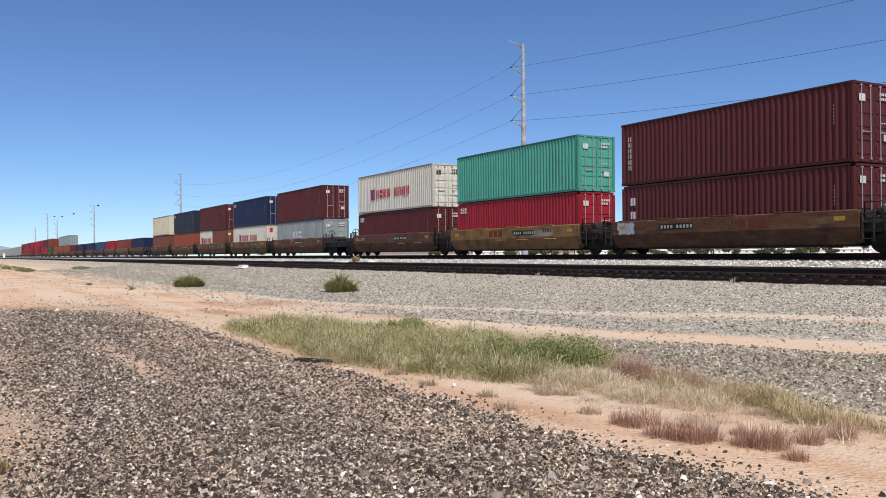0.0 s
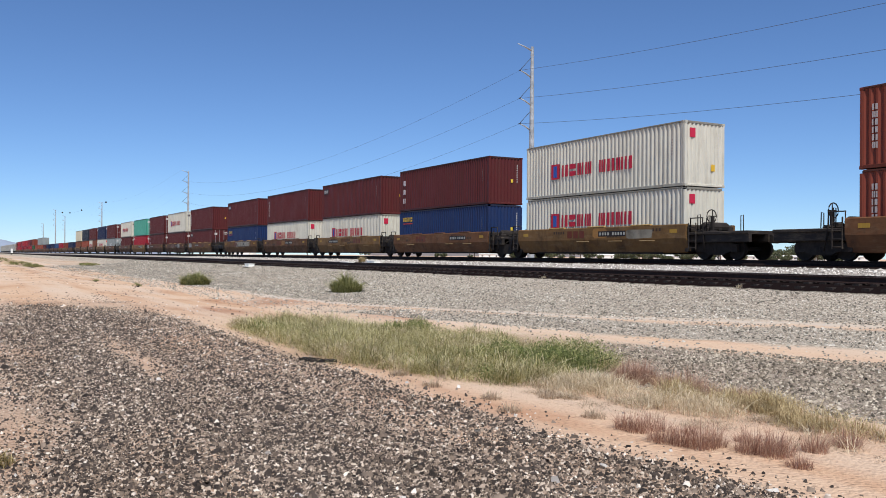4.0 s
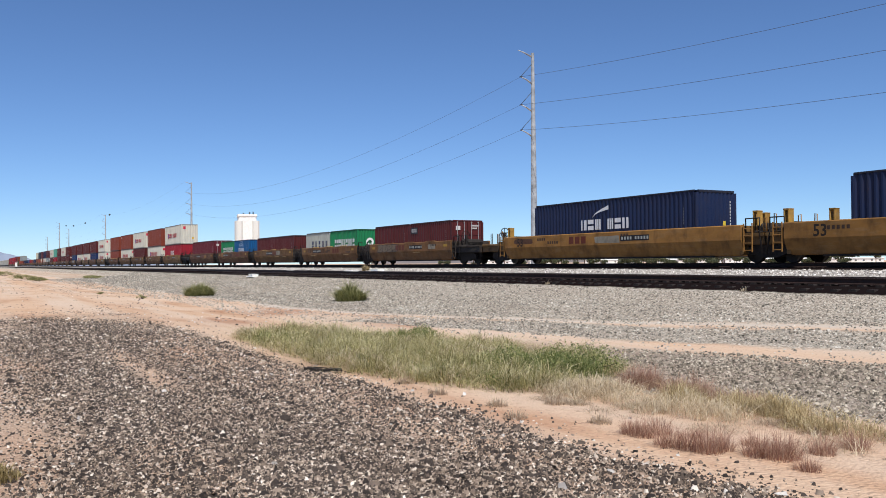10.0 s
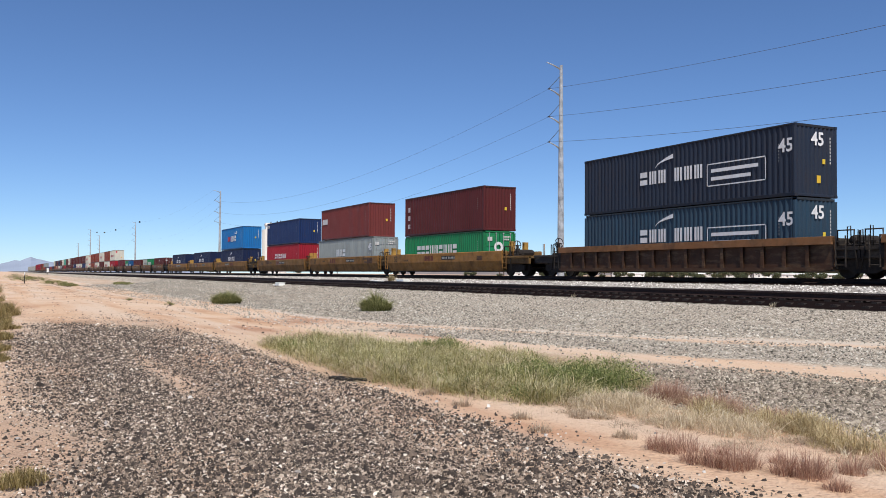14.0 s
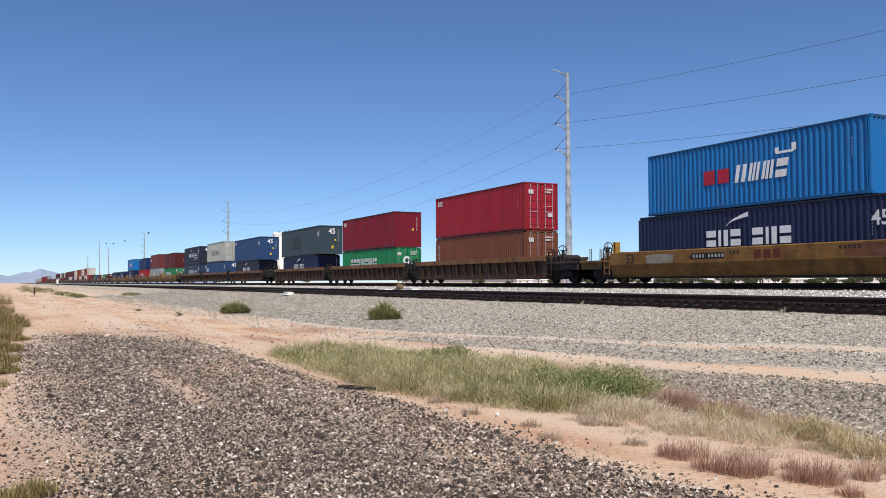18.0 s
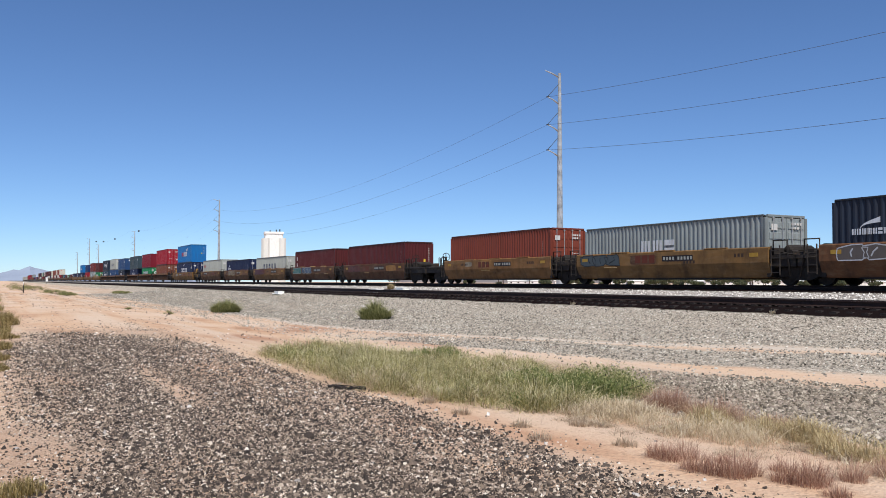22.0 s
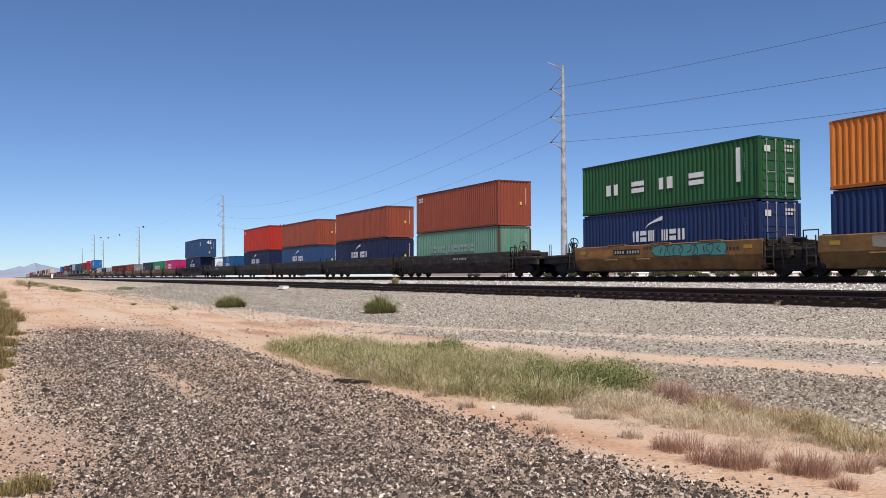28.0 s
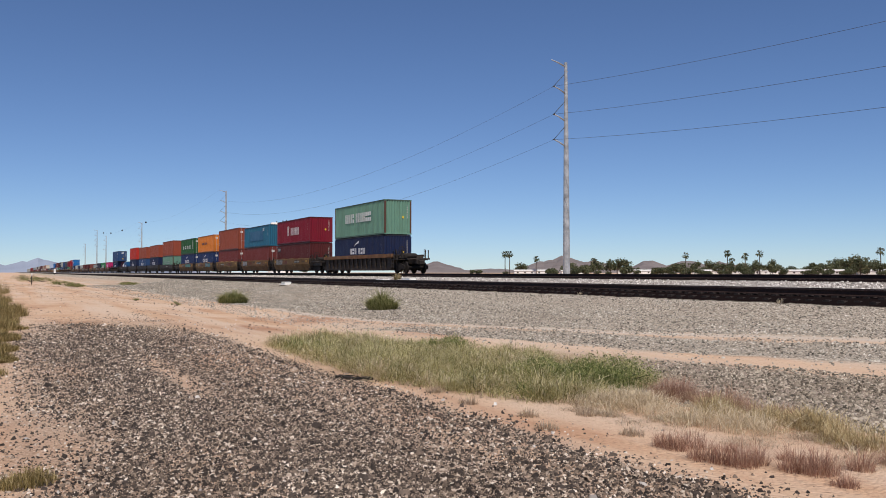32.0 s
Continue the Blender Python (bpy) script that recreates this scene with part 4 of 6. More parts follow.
    # ends: platforms over the trucks, ladders, rails
    for e in (-1, 1):
        closed = (e > 0 and first) or (e < 0 and last)
        reach = coupler if closed else joint
        mid, ln = (half + reach) / 2 - 0.25, reach - half + 0.4
        dark = BLACK if kind != "y53" else (0.16, 0.09, 0.03)
        link("end_platform", boxes("end_platform|%.2f|%.2f" % (mid, ln), [(0, half + 0.35, 1.12, 2.7, 1.3, 0.14), (0, half - 0.1, 0.92, 2.7, 0.2, 1.18), (0, mid, 0.92, 0.7, ln + 0.1, 0.36), (0, reach - 0.35, 1.14, 1.7, 0.5, 0.12), (-0.8, reach - 0.3, 1.5, 0.07, 0.07, 0.7), (-0.55, reach - 0.3, 1.5, 0.07, 0.07, 0.7)] if kind == "end" else [(0, mid, 1.12, 2.7, ln, 0.14), (-1.2, mid, 0.93, 0.16, ln, 0.42), (1.2, mid, 0.93, 0.16, ln, 0.42), (0, half - 0.1, 0.92, 2.7, 0.2, 1.18), (0, mid, 0.92, 0.6, ln + 0.2, 0.36)], M_CAR, 0.03), t,
             pose(0, 0, 0, 0, 0, 0 if e > 0 else 180), "grimy dark end platform", dark)
        if near:
            lad = link("ladder", boxes("ladder|", [(-1.46, q, 1.0, 0.05, 0.05, 1.15) for q in (0, 0.42)] + [(-1.46, 0.21, 0.5 + 0.29 * q, 0.035, 0.4, 0.035) for q in range(4)], M_CAR, 0.01), t, pose(0, e * (half + 0.12) - (0.42 if e < 0 else 0), 0), "", c if kind == "y53" else BLACK)
            for q, (dx, dy, dh) in enumerate(((-1.3, 0.5, 0.75), (-1.3, 1.0, 0.6), (1.2, 0.6, 0.8))):
                if kind in ("y53", "r53", "k53") or closed:
                    link("handrail", tube("handrail", [(dx, e * (half + dy), 1.15), (dx, e * (half + dy), 1.15 + dh), (dx + 0.02, e * (half + dy + 0.12), 1.18 + dh), (dx + 0.02, e * (half + dy + 0.14), 1.2)], 0.022, M_DARK if kind != "y53" else M_CAR, 6), t, color=c)
            if kind == "y53":
                for q in range(2):
                    link("guide_post", boxes("guide_post|", [(0, -0.1, 0.3, 0.3, 0.06, 0.6), (0, 0.1, 0.3, 0.3, 0.06, 0.6), (0, 0, 0.58, 0.3, 0.26, 0.06)], M_CAR, 0.05), t, pose(-0.85 + 1.5 * q, e * (half + 0.3 - 0.9 * q), 1.5), "yellow box-section guide post", (0.48, 0.27, 0.06))
            link("end_rail", tube("end_rail", [(-1.32, e * (half + 0.1), 1.2), (-1.32, e * (half + 0.1), 1.78), (-1.32, e * (half + 0.8), 1.78), (-1.32, e * (half + 0.8), 1.2), (-1.36, e * (half + 0.95), 0.35)], 0.035, M_DARK, 6), t)
            link("air_reservoir", lathe_cached("air_reservoir", [(-0.85, 0.05), (-0.82, 0.16), (-0.7, 0.21), (0.5, 0.21), (0.62, 0.16), (0.65, 0.05)], M_DARK, 10), t, pose(0, e * (half + 0.35), 1.42))
            link("walkway", boxes("walkway_grate|", [(-1.0, 0, 1.23, 0.62, 1.0, 0.05)], M_CAR, 0.015), t, pose(0, e * (half + 0.55), 0), "", BLACK)
            link("brake_valve", boxes("brake_valve|", [(-0.9, 0, 1.28, 0.35, 0.3, 0.22), (-1.1, 0.3, 1.24, 0.2, 0.2, 0.14), (-0.6, -0.2, 1.3, 0.2, 0.4, 0.12)], M_DARK, 0.05), t, pose(0, e * (half + 0.7), 0))
            link("air_hose", tube("air_hose", [(-0.9, e * (half + 0.2), 0.95), (-1.0, e * (half + 0.8), 0.6), (-0.9, e * (half + 1.3), 0.95)], 0.03, M_DARK, 6), t)
        if closed:
            build_truck(t, e * (coupler - 2.0), near)
            link("coupler", boxes("coupler|", [(0, 0, 0.85, 0.28, 0.9, 0.28), (0, 0.4, 0.85, 0.4, 0.25, 0.34)], M_DARK, 0.05), t, pose(0, e * (coupler - 0.3), 0, 0, 0, 0 if e > 0 else 180))
            if near:
                wheelrim = [(-0.9 + 0.28 * math.cos(a * math.pi / 6), e * (half + 0.9), 1.85 + 0.28 * math.sin(a * math.pi / 6)) for a in range(13)]
                bw = link("brake_wheel", tube("brake_wheel", wheelrim, 0.025, M_DARK, 6), t)
                link("brake_stand", boxes("brake_stand|", [(-0.9, 0, 1.52, 0.12, 0.16, 0.7), (-0.9, 0, 1.85, 0.5, 0.03, 0.04), (-0.9, 0, 1.85, 0.04, 0.03, 0.5)], M_DARK, 0.02), t, pose(0, e * (half + 0.95), 0))
        elif e < 0:
            build_truck(t, -joint, near)
    return t


def spray(unit, y, w, col, seed, edge=(0.02, 0.02, 0.025), z=1.19):
    """Spray paint on a wagon side: fat overlapping shapes of no writing, each with a thin edge and a stroke of the edge's paint."""
    rng = random.Random(seed)
    fills, lines = [], []
    k = max(2, int(w / 0.85))

    def band(pts, half, lift):
        V = []
        for q, (a, b) in enumerate(pts):
            p, r = pts[max(q - 1, 0)], pts[min(q + 1, len(pts) - 1)]
            d = Vector((r[0] - p[0], r[1] - p[1])).normalized() * half
            V += [(-lift, -(a - d.y), b + d.x), (-lift, -(a + d.y), b - d.x)]
        return V, [(2 * q, 2 * q + 2, 2 * q + 3, 2 * q + 1) for q in range(len(pts) - 1)]

    for i in range(k):
        cx, hw, tilt = -w / 2 + (i + 0.5) * w / k, 0.62 * w / k, rng.uniform(-0.25, 0.25)
        ring = []
        for q in range(16):
            a = 2 * math.pi * q / 16
            r = 1 + 0.16 * math.sin(3 * a + rng.uniform(0, 6)) + rng.uniform(-0.08, 0.08)
            zz = max(-0.27, min(0.29, 0.29 * r * math.copysign(abs(math.sin(a)) ** 0.6, math.sin(a))))
            ring.append((cx + hw * r * math.copysign(abs(math.cos(a)) ** 0.6, math.cos(a)) + tilt * zz, zz))
        fills.append(([(-0.0008 * (i % 3), -a, b) for a, b in ring], [tuple(range(16))]))
        lines.append(band(ring + ring[:1], 0.022, 0.0032))
        m = cx + rng.uniform(-0.1, 0.1)
        lines.append(band([(m + rng.uniform(-0.3, 0.3) * hw, 0.16), (m + rng.uniform(-0.2, 0.5) * hw, 0.02), (m + rng.uniform(-0.5, 0.2) * hw, -0.14)], 0.03, 0.0034))
    link("spray_paint", mesh_of("spray_paint", *join_vf(*fills), M_MARK), unit, pose(-1.5055, y, z), "sprayed shapes in fading paint", col)["kind"] = "stuff"
    link("spray_outline", mesh_of("spray_outline", *join_vf(*lines), M_MARK), unit, pose(-1.5055, y, z), "sprayed outlines", edge)["kind"] = "stuff"


# ---- the train, from the front back: middle of each unit at the clip's start, wagon kind, lower boxes, upper box ----
# a box: feet, high or standard, colour, doors to the rear, mark
def b(feet, high, colour, doors=0, mark=None):
    return (feet, high == "h", colour, doors, mark)


h, s_ = "h", "s"
CONSIST = [
    [(138.0, "y40", [b(40, h, "brown")], b(40, h, "cream", 0, "corner3")), (122.5, "y40", [b(40, h, "brick")], b(40, h, "ink", 0, "corner3")), (107.0, "y40", [b(20, h, "white", 0, "wordmark_red"), b(20, h, "brown", 1)], b(40, h, "maroon", 1)),
     (91.5, "y40", [b(40, h, "white", 0, "wordmark_red")], b(40, h, "navy", 1, "corner3")), (76.0, "y40", [b(40, h, "grey", 1, "three_white")], b(40, h, "maroon", 1))],
    [(56.26, "y40", [b(40, h, "maroon", 1, "corner3")], b(40, h, "white", 1, "wordmark_red")), (40.85, "y40", [b(40, h, "red", 1, "corner3")], b(40, h, "jade", 1)), (25.39, "y40", [b(40, h, "maroon", 1, "stack3")], b(40, h, "maroon", 1, "stack6")),
     (10.06, "y40", [b(40, h, "maroon", 1)], b(40, h, "white", 1, "wordmark_red")), (-5.35, "y40", [b(40, h, "maroon", 1, "plate")], b(40, h, "maroon", 0, "stack6"))],
    [(-24.9, "y40", [b(40, h, "blue", 0, "yellow5")], b(40, h, "maroon", 0, "plate")), (-40.45, "y40", [b(40, h, "white", 0, "wordmark_red")], b(40, h, "maroon", 0, "stack6")), (-56.3, "y40", [b(40, h, "white", 0, "wordmark_red")], b(40, h, "maroon", 0, "plate")),
     (-71.75, "y40", [b(40, h, "blue", 0, "yellow5")], b(40, h, "maroon", 0, "stack3")), (-87.9, "y40", [b(40, h, "white", 0, "wordmark_red")], b(40, h, "white", 0, "wordmark_red"))],
    [(-108.5, "y40", [b(40, h, "rust", 0, "stack6")], b(40, h, "rust", 0, "stack6")), (-124.0, "y40", [b(40, h, "white", 0, "wordmark_red")], b(40, h, "rust", 0, "corner3")), (-139.25, "y40", [b(40, h, "maroon", 0, "stack3")], b(40, h, "white", 0, "wordmark_red")),
     (-154.6, "y40", [b(40, h, "white", 0, "wordmark_red")], b(40, h, "rust", 0, "stack6")), (-170.0, "y40", [b(40, h, "red", 0, "three_white")], b(40, h, "white", 0, "wordmark_red"))],
    [(-189.6, "y40", [b(40, h, "wine", 1, "none")], None), (-205.4, "y40", [b(20, s_, "ever", 0, "block9"), b(20, s_, "cobalt", 0, "globe")], None), (-220.8, "y40", [b(20, s_, "maroon"), b(20, s_, "maroon")], None),
     (-236.4, "y40", [b(20, s_, "pale", 0, "grey5"), b(20, s_, "ever", 0, "block9")], None), (-252.0, "y40", [b(20, s_, "maroon"), b(20, s_, "maroon", 1, "plate")], None)],
    [(-273.6, "y53", [b(40, h, "navy", 0, "swoosh")], None), (-293.2, "y53", [b(40, h, "navy", 0, "swoosh")], None), (-312.9, "y53", [b(40, h, "navy", 0, "swoosh")], b(40, h, "azure", 0, "two_tone"))],
    [(-336.6, "y53", [b(40, h, "red", 0, "lean5")], b(40, s_, "blue", 0, "corner3")), (-355.9, "y53", [b(45, h, "grey", 1, "three_white")], b(40, h, "oxblood", 0, "label_white")), (-375.5, "y53", [b(40, s_, "ever", 1, "block9")], b(40, h, "maroon", 0, "stack3"))],
    [(-399.25, "r53", [b(45, h, "dusk", 0, "swoosh45")], b(45, h, "ink", 0, "swoosh45")), (-418.8, "r53", [b(45, h, "steel", 0, "label_white")], b(40, h, "pale", 1, "grey5")), (-438.5, "r53", [b(40, s_, "ink", 0, "swoosh")], b(45, h, "steel", 0, "corner3"))],
    [(-461.87, "r53", [b(40, s_, "navy", 0, "swoosh")], b(45, h, "slate", 0, "patch")), (-481.55, "r53", [b(40, s_, "ever", 1, "block9")], b(40, h, "crimson", 0, "corner3")), (-501.4, "r53", [b(40, h, "brown", 1, "stack6")], b(40, h, "red", 1, "corner3"))],
    [(-524.9, "y53", [b(45, h, "navy", 1, "swoosh_wide")], b(40, h, "azure", 0, "two_tone"))],
    [(-546.6, "y40", [b(40, h, "pale", 1, "red4")], None), (-562.1, "y40", [b(40, s_, "navy", 1, "wing")], None), (-577.7, "y40", [b(40, s_, "pale", 1, "grey5")], None), (-593.3, "y40", [b(40, h, "maroon", 0, "stack3")], None), (-609.0, "y40", [b(40, h, "maroon", 0, "none")], None)],
    [(-628.7, "y40", [b(40, h, "rust", 1, "none")], None), (-644.1, "y40", [b(40, s_, "grey", 1, "three_white")], None), (-659.4, "y40", [b(40, h, "ink", 0, "wing")], None), (-675.0, "y40", [b(40, h, "ever", 0, "block9")], None), (-690.5, "y40", [b(40, h, "pink", 0, "big3")], None)],
    [(-712.15, "k53", [b(40, h, "navy", 0, "swoosh")], b(45, h, "steel", 0, "none"))],
    [(-734.8, "k48", ["tank", b(20, s_, "cobalt", 0, "globe")], None), (-753.1, "k48", [b(40, h, "navy", 0, "swoosh")], b(40, h, "scarlet", 0, "corner3")), (-770.6, "k48", [b(40, h, "steel", 0, "swoosh")], b(40, s_, "brick", 0, "none")),
     (-788.5, "k48", [b(40, h, "navy", 0, "swoosh")], b(40, s_, "brick", 0, "none")), (-806.4, "k48", [b(40, h, "sage", 0, "ship_faded")], b(40, h, "brick", 0, "corner3"))],
    [(-827.46, "y40", [b(40, h, "blue", 1, "swoosh")], b(40, s_, "forest", 1, "wide4")), (-843.05, "y40", [b(40, h, "blue", 1, "swoosh")], b(40, s_, "orange", 1, "small_dark")), (-858.85, "y40", [b(40, h, "oxblood", 1, "none")], b(40, h, "brick", 1, "stack6")),
     (-874.5, "y40", [b(40, h, "oxblood", 1, "none")], b(40, s_, "teal", 0, "pale_panel")), (-890.15, "y40", [b(40, h, "maroon", 0, "plate")], b(40, s_, "crimson", 0, "serif5"))],
    [(-909.9, "end", [b(40, h, "navy", 0, "swoosh")], b(40, h, "sage", 0, "ship"))],
]
# the head of the train, far off when the clip begins
HEAD = [("navy", None), ("rust", None), ("red", None), ("steel", None), ("navy", None), ("navy", None), ("maroon", None), ("brick", "grey"), ("brick", "grey"), ("brick", None), ("forest", "rust"), ("red", "maroon"), ("red", "crimson"), ("crimson", "red"),
        ("red", "red"), ("crimson", "red"), ("red", "crimson"), ("red", "red"), ("red", "red"), ("crimson", "maroon")]
FLOOR_Z = RAIL_FAR + 0.3


def build_train():
    n = 0
    units = {}
    for car in CONSIST:
        for i, (u, kind, lower, upper) in enumerate(car):
            n += 1
            units[u] = build_unit(u, kind, i == 0, i == len(car) - 1, True, n)
            top = 0
            for j, spec in enumerate(lower):
                off = 0 if len(lower) == 1 else (3.06 if j == 0 else -3.06)
                if spec == "tank":
                    build_tank(u + off, FLOOR_Z)
                    continue
                build_container(u + off, FLOOR_Z, *spec)
                top = 2.896 if spec[1] else 2.591
            if upper:
                build_container(u, FLOOR_Z + top + 0.03, *upper)
    y = 158.0
    for i, (lo, up) in enumerate(HEAD):
        n += 1
        build_unit(y, "y40", i % 5 == 0, i % 5 == 4, False, n)
        build_container(y, FLOOR_Z, 40, True, lo, 0, None, False)
        if up:
            build_container(y, FLOOR_Z + 2.908, 40, True, up, 0, None, False)
        y += 15.5 if i % 5 != 4 else 19.6
    return units, y


UNITS, HEAD_END = build_train()
SPRAYED = [  # wagon, place along it, width, paint, edge
    (25.39, 5.5, 1.0, (0.4, 0.42, 0.42), (0.3, 0.3, 0.3)), (10.06, -3.0, 1.3, (0.36, 0.36, 0.34), (0.1, 0.1, 0.1)), (-5.35, 4.9, 1.5, (0.36, 0.37, 0.36), (0.1, 0.1, 0.1)), (-24.9, -1.3, 5.4, (0.34, 0.32, 0.26), (0.06, 0.05, 0.05)),
    (-252.0, 3.2, 3.4, (0.2, 0.15, 0.1), (0.05, 0.04, 0.035)), (-562.1, 2.0, 3.6, (0.2, 0.14, 0.08), (0.4, 0.36, 0.28)), (-577.7, 3.7, 3.8, (0.1, 0.03, 0.045), (0.04, 0.02, 0.03)), (-593.3, 4.6, 2.6, (0.03, 0.16, 0.14), (0.35, 0.4, 0.38)),
    (-593.3, 1.4, 2.8, (0.05, 0.09, 0.16), (0.4, 0.42, 0.4)), (-609.0, 4.0, 2.5, (0.11, 0.035, 0.03), (0.05, 0.03, 0.03)), (-644.1, 4.4, 3.0, (0.07, 0.09, 0.1), (0.02, 0.025, 0.03)), (-659.4, 4.5, 2.0, (0.12, 0.1, 0.09), (0.5, 0.5, 0.52)),
    (-675.0, 4.4, 2.2, (0.15, 0.075, 0.04), (0.5, 0.5, 0.52)), (-827.46, -2.2, 4.6, (0.08, 0.27, 0.24), (0.02, 0.06, 0.06)), (-843.05, -3.2, 3.6, (0.09, 0.25, 0.28), (0.02, 0.05, 0.07)), (-874.5, 4.6, 2.0, (0.3, 0.3, 0.3), (0.015, 0.015, 0.02)),
    (-890.15, 4.2, 2.2, (0.25, 0.24, 0.22), (0.015, 0.015, 0.02))]
for i, (u, y, w, col, edge) in enumerate(SPRAYED):
    spray(UNITS[u], y, w, col, i + 1, edge)


def build_autorack(u):
    t = thing("autorack_wagon", pose(X_FAR, u, RAIL_FAR), "tall pale grey autorack wagon with a white roof", "railway wagon", "autoracks of the train")
    TRAIN.append((t, u, RAIL_FAR, X_FAR))
    c = (0.4, 0.4, 0.38)
    link("side_wall", boxes("rack_wall|", [(-1.45, 0, 2.9, 0.1, 25.4, 4.2), (1.45, 0, 2.9, 0.1, 25.4, 4.2)] + [(-1.52, -12 + 2 * i, 2.9, 0.06, 0.2, 4.2) for i in range(13)], M_CAR, 0.02), t, color=c)
    link("roof", boxes("rack_roof|", [(0, 0, 5.15, 2.6, 26, 0.3), (0, 0, 5.35, 1.8, 26, 0.15)], M_CAR, 0.08), t, color=(0.6, 0.6, 0.6))
    link("underframe", boxes("rack_sill|", [(0, 0, 0.8, 2.9, 27, 0.4)], M_DARK, 0.03), t)
    for e in (-1, 1):
        link("end_door", boxes("rack_door|", [(0, 0, 3.0, 2.7, 0.1, 4.2)], M_CAR, 0.02), t, pose(0, e * 13, 0), color=(0.35, 0.3, 0.25))
        build_truck(t, e * 10, False)


for i in range(9):
    build_autorack(HEAD_END + 10 + i * 28.4)

build_track("railway_track", X_FAR, RAIL_FAR, "main track of rusty rails on dark ties in pale ballast", (10.0, 85.0))
build_track("railway_track", X_NEAR, RAIL_NEAR, "nearer empty track of rusty rails on dark ties", (8.0, 85.0))


# ---- power line beyond the tracks ----
POLE_X, POLES = 56.78, (-97.0, 81.6, 256.0, 438.0, 612.0, 790.0)
ARM_Z = (22.95, 19.75, 16.85)         # conductor heights above the ground, from the top down
POLE_H = 25.75


def build_pole(y, h=POLE_H, x=POLE_X):
    t = thing("power_pole", pose(x, y, 0), "tall tapered galvanised steel power pole with three braced arms", "power pole", "power poles")
    link("shaft", tube("shaft", [(0, 0, -0.3), (0, 0, h * 0.5), (0, 0, h)], [0.43, 0.31, 0.17], M_STEEL, 12, False), t)
    link("top_arm", tube("top_arm", [(0, 0, h - 0.5), (-1.1, 0, h - 0.1), (-2.0, 0, h + 0.12)], [0.11, 0.08, 0.05], M_STEEL), t)
    for z in ARM_Z:
        z = z * h / POLE_H
        link("insulator_arm", tube("insulator_arm", [(-0.15, 0, z - 0.75), (-0.9, 0, z - 0.35), (-1.65, 0, z - 0.1)], [0.1, 0.08, 0.06], M_STEEL), t, None, "ribbed grey post insulator")
        link("brace_insulator", tube("brace_insulator", [(-1.65, 0, z - 0.05), (-0.1, 0, z + 1.55)], 0.035, M_WIRE, 6), t)
        link("clamp", mesh_of("clamp", *box_vf([(-1.65, 0, z - 0.08, 0.12, 0.4, 0.12)], 0.03), M_WIRE), t)
    for q in range(7):
        link("step_lug", boxes("step_lug|", [(0, 0, 0, 0.5, 0.06, 0.05)], M_STEEL, 0.01), t, pose(0.02, 0, h - 1.0 - 1.3 * q))


for y in POLES:
    build_pole(y)
build_pole(622.0, 30.0, 52.0)


def on_wire(a, b, sag, f):
    return tuple(p + (q - p) * f - (4 * sag * f * (1 - f) if i == 2 else 0) for i, (p, q) in enumerate(zip(a, b)))


def build_wire(a, b, sag, r, label):
    pts = [on_wire(a, b, sag, i / 32) for i in range(33)]
    ob = link("power_line", tube("power_line", pts, r, M_WIRE, 5))
    tagged(ob, label, "cable", "power line conductors")


for y0, y1 in zip(POLES, POLES[1:]):
    for z in ARM_Z:
        build_wire((POLE_X - 1.65, y0, z - 0.1), (POLE_X - 1.65, y1, z - 0.1), 4.8, 0.017 if y0 < 0 else 0.013 if y0 < 100 else 0.004, "thin dark conductor slung between power poles")


def build_marker(x, y, z):
    bm = bmesh.new()
    bmesh.ops.create_uvsphere(bm, u_segments=14, v_segments=9, radius=0.42)
    for v in bm.verts:
        v.co.z *= 0.96
    me = bpy.data.meshes.new("marker_ball")
    bm.to_mesh(me)
    bm.free()
    me.materials.append(M_DARK)
    t = thing("marker_ball", pose(x, y, z), "dark aerial marker ball on a wire", "marker ball", "marker balls")
    link("shell", me, t)
    link("collar", tube("collar", [(0, -0.5, 0), (0, 0.5, 0)], 0.06, M_STEEL, 8), t)


EARTH = ((POLE_X - 2.0, 256.0, POLE_H + 0.12), (POLE_X - 2.0, 438.0, POLE_H + 0.12), (50.0, 622.0, 30.12))
build_wire(EARTH[0], EARTH[1], 3.0, 0.008, "thin earth wire along the pole tops")
build_wire(EARTH[1], EARTH[2], 3.7, 0.008, "thin earth wire carrying marker balls")
build_marker(*on_wire(EARTH[0], EARTH[1], 3.0, 27 / 32))
for f in (9, 17, 23):
    build_marker(*on_wire(EARTH[1], EARTH[2], 3.7, f / 32))


